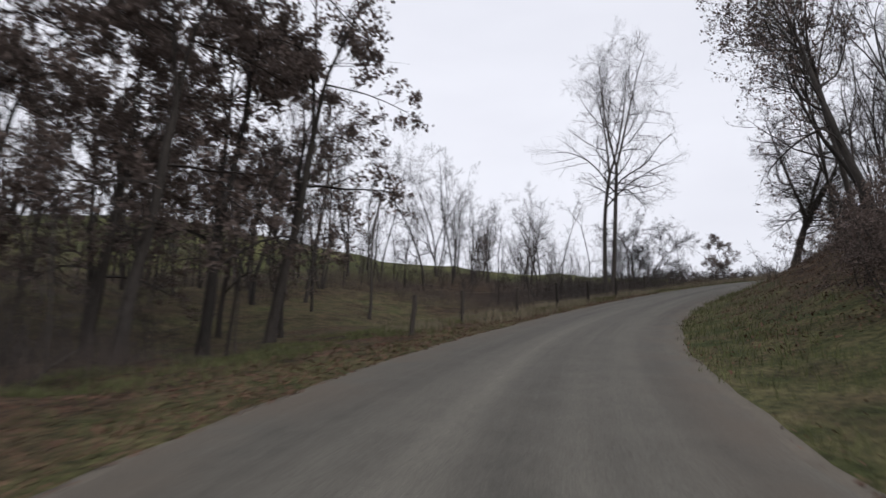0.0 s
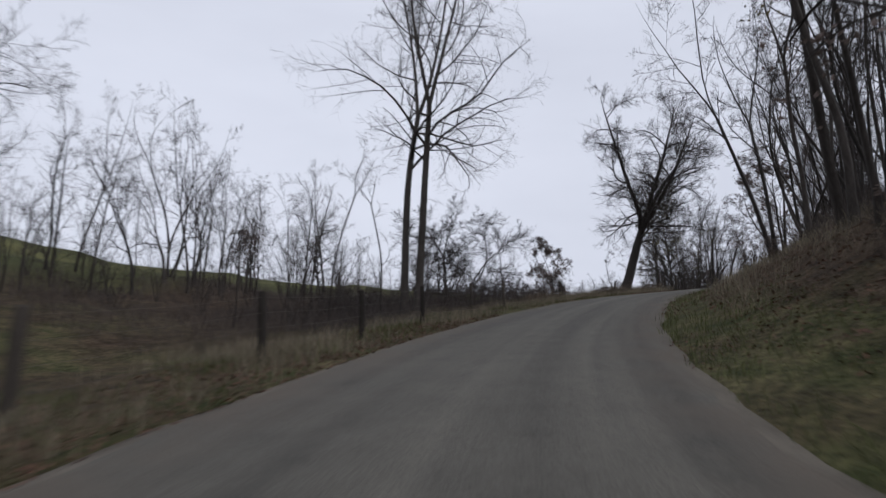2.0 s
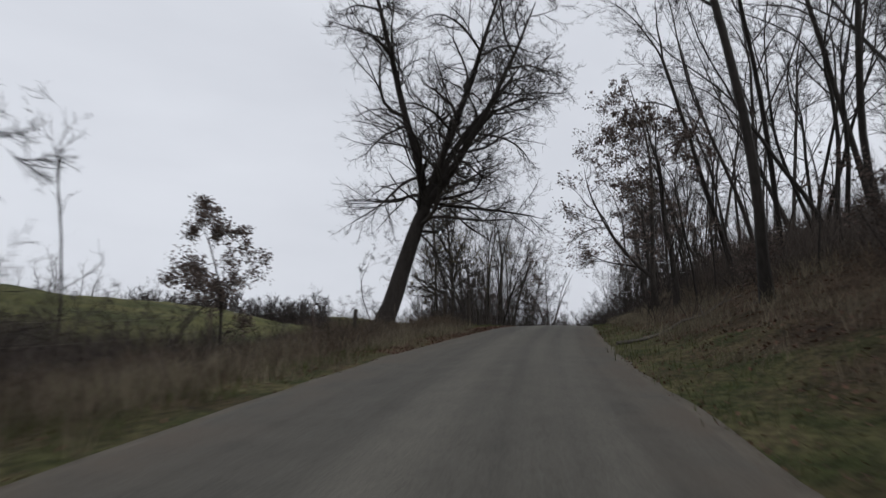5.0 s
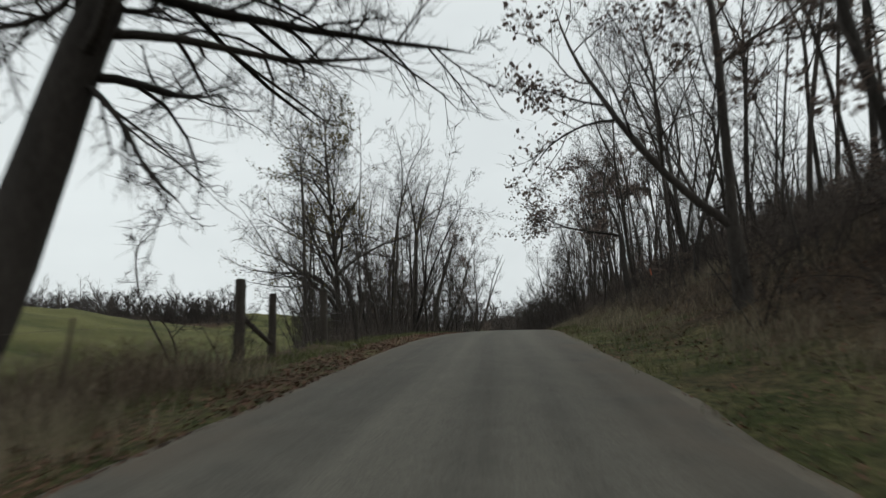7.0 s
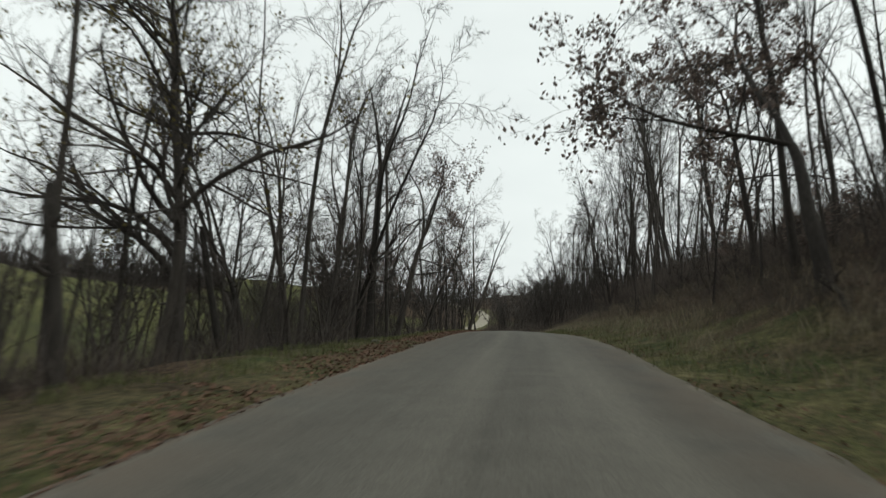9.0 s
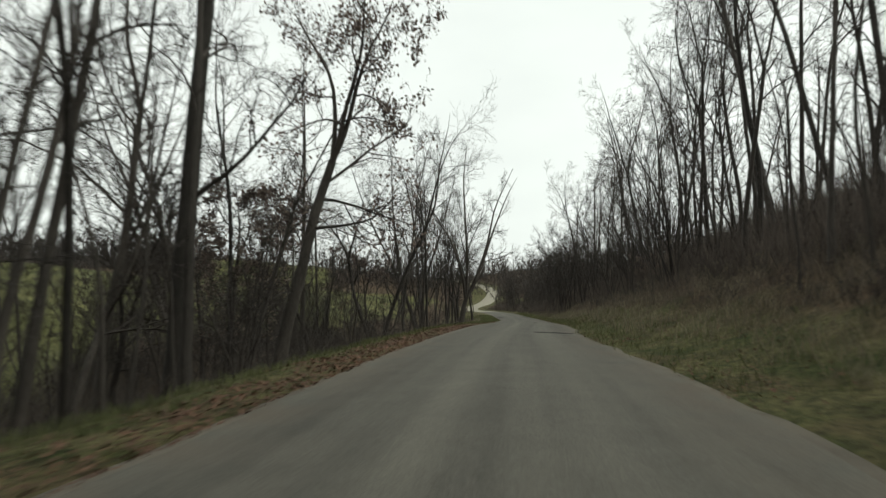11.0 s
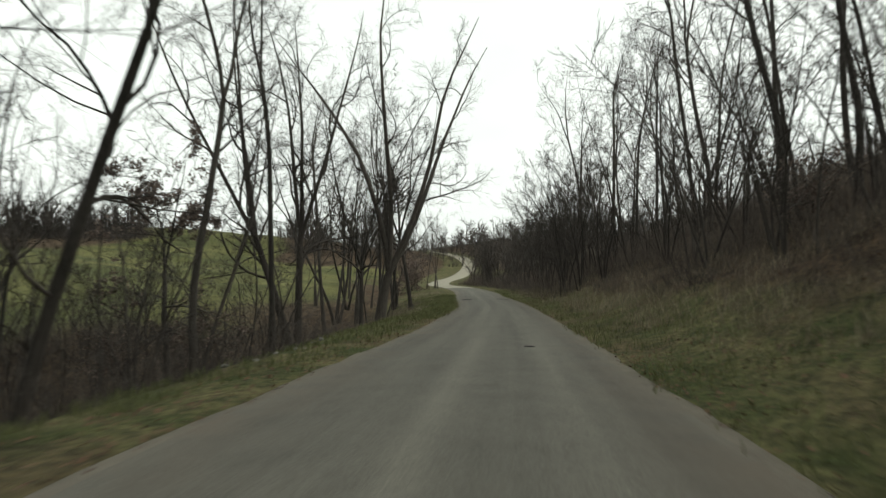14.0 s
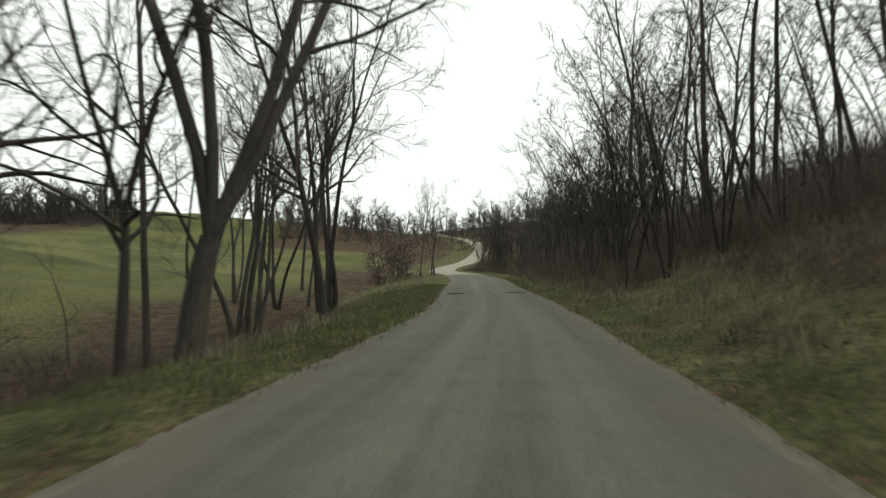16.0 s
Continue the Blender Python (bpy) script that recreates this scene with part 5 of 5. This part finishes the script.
p, s, d, r = roadside(2600, 110, 345, 22, 75, 205)
p2, s2, d2, r2 = roadside(1500, 290, 520, 9, 80, 206)
p3, s3, d3, r3 = roadside(2000, 36, 96, -46, -35, 207)
p4, s4, d4, r4 = roadside(2500, -60, 360, -190, -105, 208)
p5, s5, d5, r5 = roadside(2200, -10, 44, -90, -30, 209)
p6, s6, d6, r6 = roadside(1800, 120, 215, -46, -24, 210)
stuff("distant_brush", *joined(stems(tuft(p, r, 4, 0.6), r, 2.4, 0.022, 0.4, coarse=True), stems(tuft(p2, r2, 4, 0.6), r2, 2.6, 0.022, 0.4, coarse=True), stems(tuft(p3, r3, 4, 0.5), r3, 1.6, 0.015, 0.4, coarse=True),
                               stems(tuft(clumped(p4, s4, d4, r4, 70, 0.5, 234), r4, 4, 0.8), r4, 3.0, 0.03, 0.4, coarse=True), stems(tuft(p5, r5, 4, 0.5), r5, 2.2, 0.02, 0.4, coarse=True),
                               stems(tuft(p6, r6, 4, 0.5), r6, 2.2, 0.018, 0.4, coarse=True)), BRUSH, "grey-brown brush under far trees", "brush")


# ---- fence, stones, stakes, road patches ----
def tube_mesh(name, pts, rad, sides, material):
    t = Tubes()
    t.add(pts, rad, sides)
    n = t.n
    t.f.append(tuple(range(sides - 1, -1, -1)))
    t.f.append(tuple(range(n - sides, n)))
    return mesh(name, np.vstack(t.v), t.f, material, False)


def ground_at(xy):
    return float(height([xy])[0][0])


def fence():
    """Wire fence on weathered posts along the left side, with a braced corner at its upper end."""
    root = tagged(new("fence"), "sagging wire fence on weathered wooden posts", "fence")
    r = np.random.RandomState(8)
    wood = tube_mesh("post", [(0, 0, -0.3), (0.01, 0, 0.5), (0.0, 0.015, 1.1), (0.02, 0.01, 1.42), (0.02, 0.01, 1.45)], [0.095, 0.09, 0.088, 0.085, 0.06], 8, POST)
    steel = tube_mesh("post", [(0, 0, -0.3), (0, 0, 0.8), (0, 0, 1.5), (0, 0, 1.52)], [0.03, 0.028, 0.028, 0.02], 5, WIRE)
    spots = []
    for i, s in enumerate(np.arange(20.5, 99, 5.4)):
        xy = beside(s, -5.8 + 0.2 * r.normal())
        ob = put("post", wood if s < 62 or i % 3 == 0 else steel, root)
        ob.matrix_basis = pose(xy[0], xy[1], ground_at(xy), r.normal() * 3, r.normal() * 3, r.uniform(0, 360))
        spots.append(xy)
    corner = [beside(104.1, -6.5), beside(106.4, -6.4), beside(110.3, -5.9), beside(116.3, -6.2)]
    tops = []
    for (x, y), h, w in zip(corner, (2.5, 2.1, 2.15, 1.5), (0.155, 0.13, 0.16, 0.1)):
        z = ground_at((x, y))
        put("corner_post", tube_mesh("corner_post", [(x, y, z - 0.3), (x + 0.01, y, z + h * 0.5), (x, y + 0.02, z + h - 0.04), (x, y + 0.02, z + h)], [w, w * 0.97, w * 0.95, w * 0.7], 9, POST), root)
        tops.append(np.array([x, y, z]))
    a, b = tops[0] + [0, 0, 1.5], tops[1] + [0, 0, 0.5]
    put("brace", tube_mesh("brace", [a, (a + b) / 2 - [0, 0, 0.01], b], [0.08, 0.082, 0.075], 7, POST), root)
    line = spots + corner
    for level in (0.35, 0.68, 1.0, 1.32):
        pts = []
        for (x0, y0), (x1, y1) in zip(line[:-1], line[1:]):
            z0, z1 = ground_at((x0, y0)) + level, ground_at((x1, y1)) + level
            pts += [(x0, y0, z0), ((x0 + x1) / 2, (y0 + y1) / 2, (z0 + z1) / 2 - 0.05)]
        put("wire", tube_mesh("wire", pts, [0.0025] * len(pts), 3, WIRE), root)


fence()


def boulder(seed, xy, size, label):
    r = np.random.RandomState(seed)
    bm = bmesh.new()
    bmesh.ops.create_icosphere(bm, subdivisions=2, radius=1.0)
    for v in bm.verts:
        v.co *= 1 + 0.22 * noise.noise(v.co * 1.3 + Vector((seed, 0, 0)))
        v.co = Vector((v.co.x * size[0], v.co.y * size[1], v.co.z * size[2]))
    me = bpy.data.meshes.new("stone")
    bm.to_mesh(me)
    bm.free()
    me.materials.append(STONE)
    ob = tagged(new("stone", me), label, "stone", "stones along the verge")
    ob.matrix_basis = pose(xy[0], xy[1], ground_at(xy) + size[2] * 0.15, 0, 0, r.uniform(0, 360))


for k in range(9):
    boulder(40 + k, beside(187.0 + 1.15 * k + 0.3 * math.sin(k * 2.3), -5.8 + 0.16 * math.sin(k * 1.7)), (0.09 + 0.03 * (k * 7 % 4), 0.08 + 0.015 * (k % 3), 0.045 + 0.015 * (k * 5 % 3)), "grey weathered stone edging the verge")
for k, (s, d, size) in enumerate(((133, -4.6, (0.18, 0.14, 0.08)), (111, -4.9, (0.16, 0.12, 0.08)), (96.5, 8.6, (0.25, 0.2, 0.24)))):
    boulder(60 + k, beside(s, d), size, "pale weathered stone lying on the verge")


def log(s, d, long, rad, turn, label, bark=BARK):
    """A fallen branch with stubs, lying on the ground."""
    x, y = beside(s, d)
    r = np.random.RandomState(int(s))
    a = radians(turn)
    pts = []
    for u in np.linspace(-0.5, 0.5, 7):
        px, py = x + math.cos(a) * long * u, y + math.sin(a) * long * u
        pts.append((px, py, ground_at((px, py)) + rad * 0.8 + 0.05 * r.uniform()))
    root = tagged(new("fallen_branch"), label, "branch")
    put("stem", tube_mesh("stem", pts, rad * np.linspace(1, 0.4, 7), 7, bark), root)
    for i in (2, 4, 5):
        q = np.array(pts[i])
        e = q + np.array([r.normal() * 0.4, r.normal() * 0.4, 0.45])
        put("stub", tube_mesh("stub", [q, (q + e) / 2 + r.normal(size=3) * 0.05, e], [rad * 0.4, rad * 0.3, rad * 0.15], 5, bark), root)


log(224, -7.6, 4.2, 0.09, 60, "fallen grey branch caught among the trunks")
log(222, 11.0, 3.6, 0.11, 200, "dead branch lying across the bank")
log(86, 5.6, 5.4, 0.07, -22, "pale barkless branch lying down the bank", BARK_PALE)
log(128, 8.0, 3.0, 0.08, 20, "fallen branch in the dry grass")


def snag(seed, s, d, tall, rad, tilt, label):
    """A dead trunk broken off at the top, with a few stubs of limbs."""
    r = np.random.RandomState(seed)
    root = new("dead_trunk")
    pts, radii = limb(r, (0, 0, -0.25), (0, 0, 1), tall, rad, 9, 0.05, 0.02, 0.72)
    radii[0] *= 1.35
    radii[-2] *= 1.12
    radii[-1] *= 0.8
    put("trunk", tube_mesh("trunk", pts, radii, 9, BARK), root)
    for i in (5, 7):
        e = pts[i] + unit(r.normal(size=3) * [1, 1, 0.2] + [0, 0, 0.5]) * r.uniform(0.35, 0.7)
        put("stub", tube_mesh("stub", [pts[i], (pts[i] + e) / 2 + r.normal(size=3) * 0.03, e], [rad * 0.4, rad * 0.3, rad * 0.18], 6, BARK), root)
    root.matrix_basis = stand(beside(s, d), tilt=tilt, tilt_to=inward(s, 1))
    tagged(root, label, "dead tree")


snag(1, 122.0, -7.6, 4.2, 0.17, 11, "dead trunk broken off flat, leaning from the road")
snag(2, 128.0, -9.6, 4.0, 0.15, 1, "upright dead trunk with a broken top")
snag(3, 131.5, -9.4, 4.8, 0.13, 12, "slim leaning dead trunk among the brush")


def stake(s, d):
    x, y = beside(s, d)
    z = ground_at((x, y))
    root = tagged(new("marker_stake"), "leaning pale stake with an orange top", "stake")
    paint = mat("stake_orange", (0.5, 0.12, 0.05), (0.65, 0.2, 0.1), 5, 0.6, 0.1)
    put("pole", tube_mesh("pole", [(x, y, z - 0.1), (x - 0.05, y + 0.05, z + 0.6), (x - 0.1, y + 0.1, z + 1.1)], [0.025, 0.024, 0.022], 6, STONE), root)
    put("top", tube_mesh("top", [(x - 0.1, y + 0.1, z + 1.1), (x - 0.13, y + 0.13, z + 1.45)], [0.024, 0.02], 6, paint), root, "orange painted top")


stake(121.5, 8.6)


def patch(s0, s1, d0, d1, seed, label):
    """A thin dark repair lying on the road, with an uneven outline."""
    r = np.random.RandomState(seed)
    n = 28
    ring = []
    for i in range(n):
        a = 6.283 * i / n
        k = 1 + 0.16 * r.normal() * 0.6
        ring.append(((s0 + s1) / 2 + (s1 - s0) / 2 * k * math.copysign(abs(math.cos(a)) ** 0.6, math.cos(a)), (d0 + d1) / 2 + (d1 - d0) / 2 * math.copysign(abs(math.sin(a)) ** 0.8, math.sin(a))))
    top, low = [], []
    for s, d in ring:
        q, v = road_at(s)
        z = q[2] + crown(d / float(edge(s, d)))
        top.append((q[0] + v[1] * d, q[1] - v[0] * d, z + 0.008))
        low.append((q[0] + v[1] * d * 1.002, q[1] - v[0] * d * 1.002, z - 0.02))
    faces = [tuple(range(n))] + [(i, (i + 1) % n, n + (i + 1) % n, n + i) for i in range(n)]
    me = mesh("road_patch", top + low, faces, PATCH)
    tagged(put("road_patch", me), label, "road patch", kind="structure")


patch(164.1, 164.7, 0.9, 2.6, 3, "dark asphalt repair across the lane")
patch(235.0, 236.2, -2.2, -1.2, 4, "small dark repair on the road")
patch(235.5, 236.4, 1.2, 2.4, 5, "small dark repair on the road")
patch(189.0, 189.25, 0.9, 1.15, 6, "small dark repair on the road")
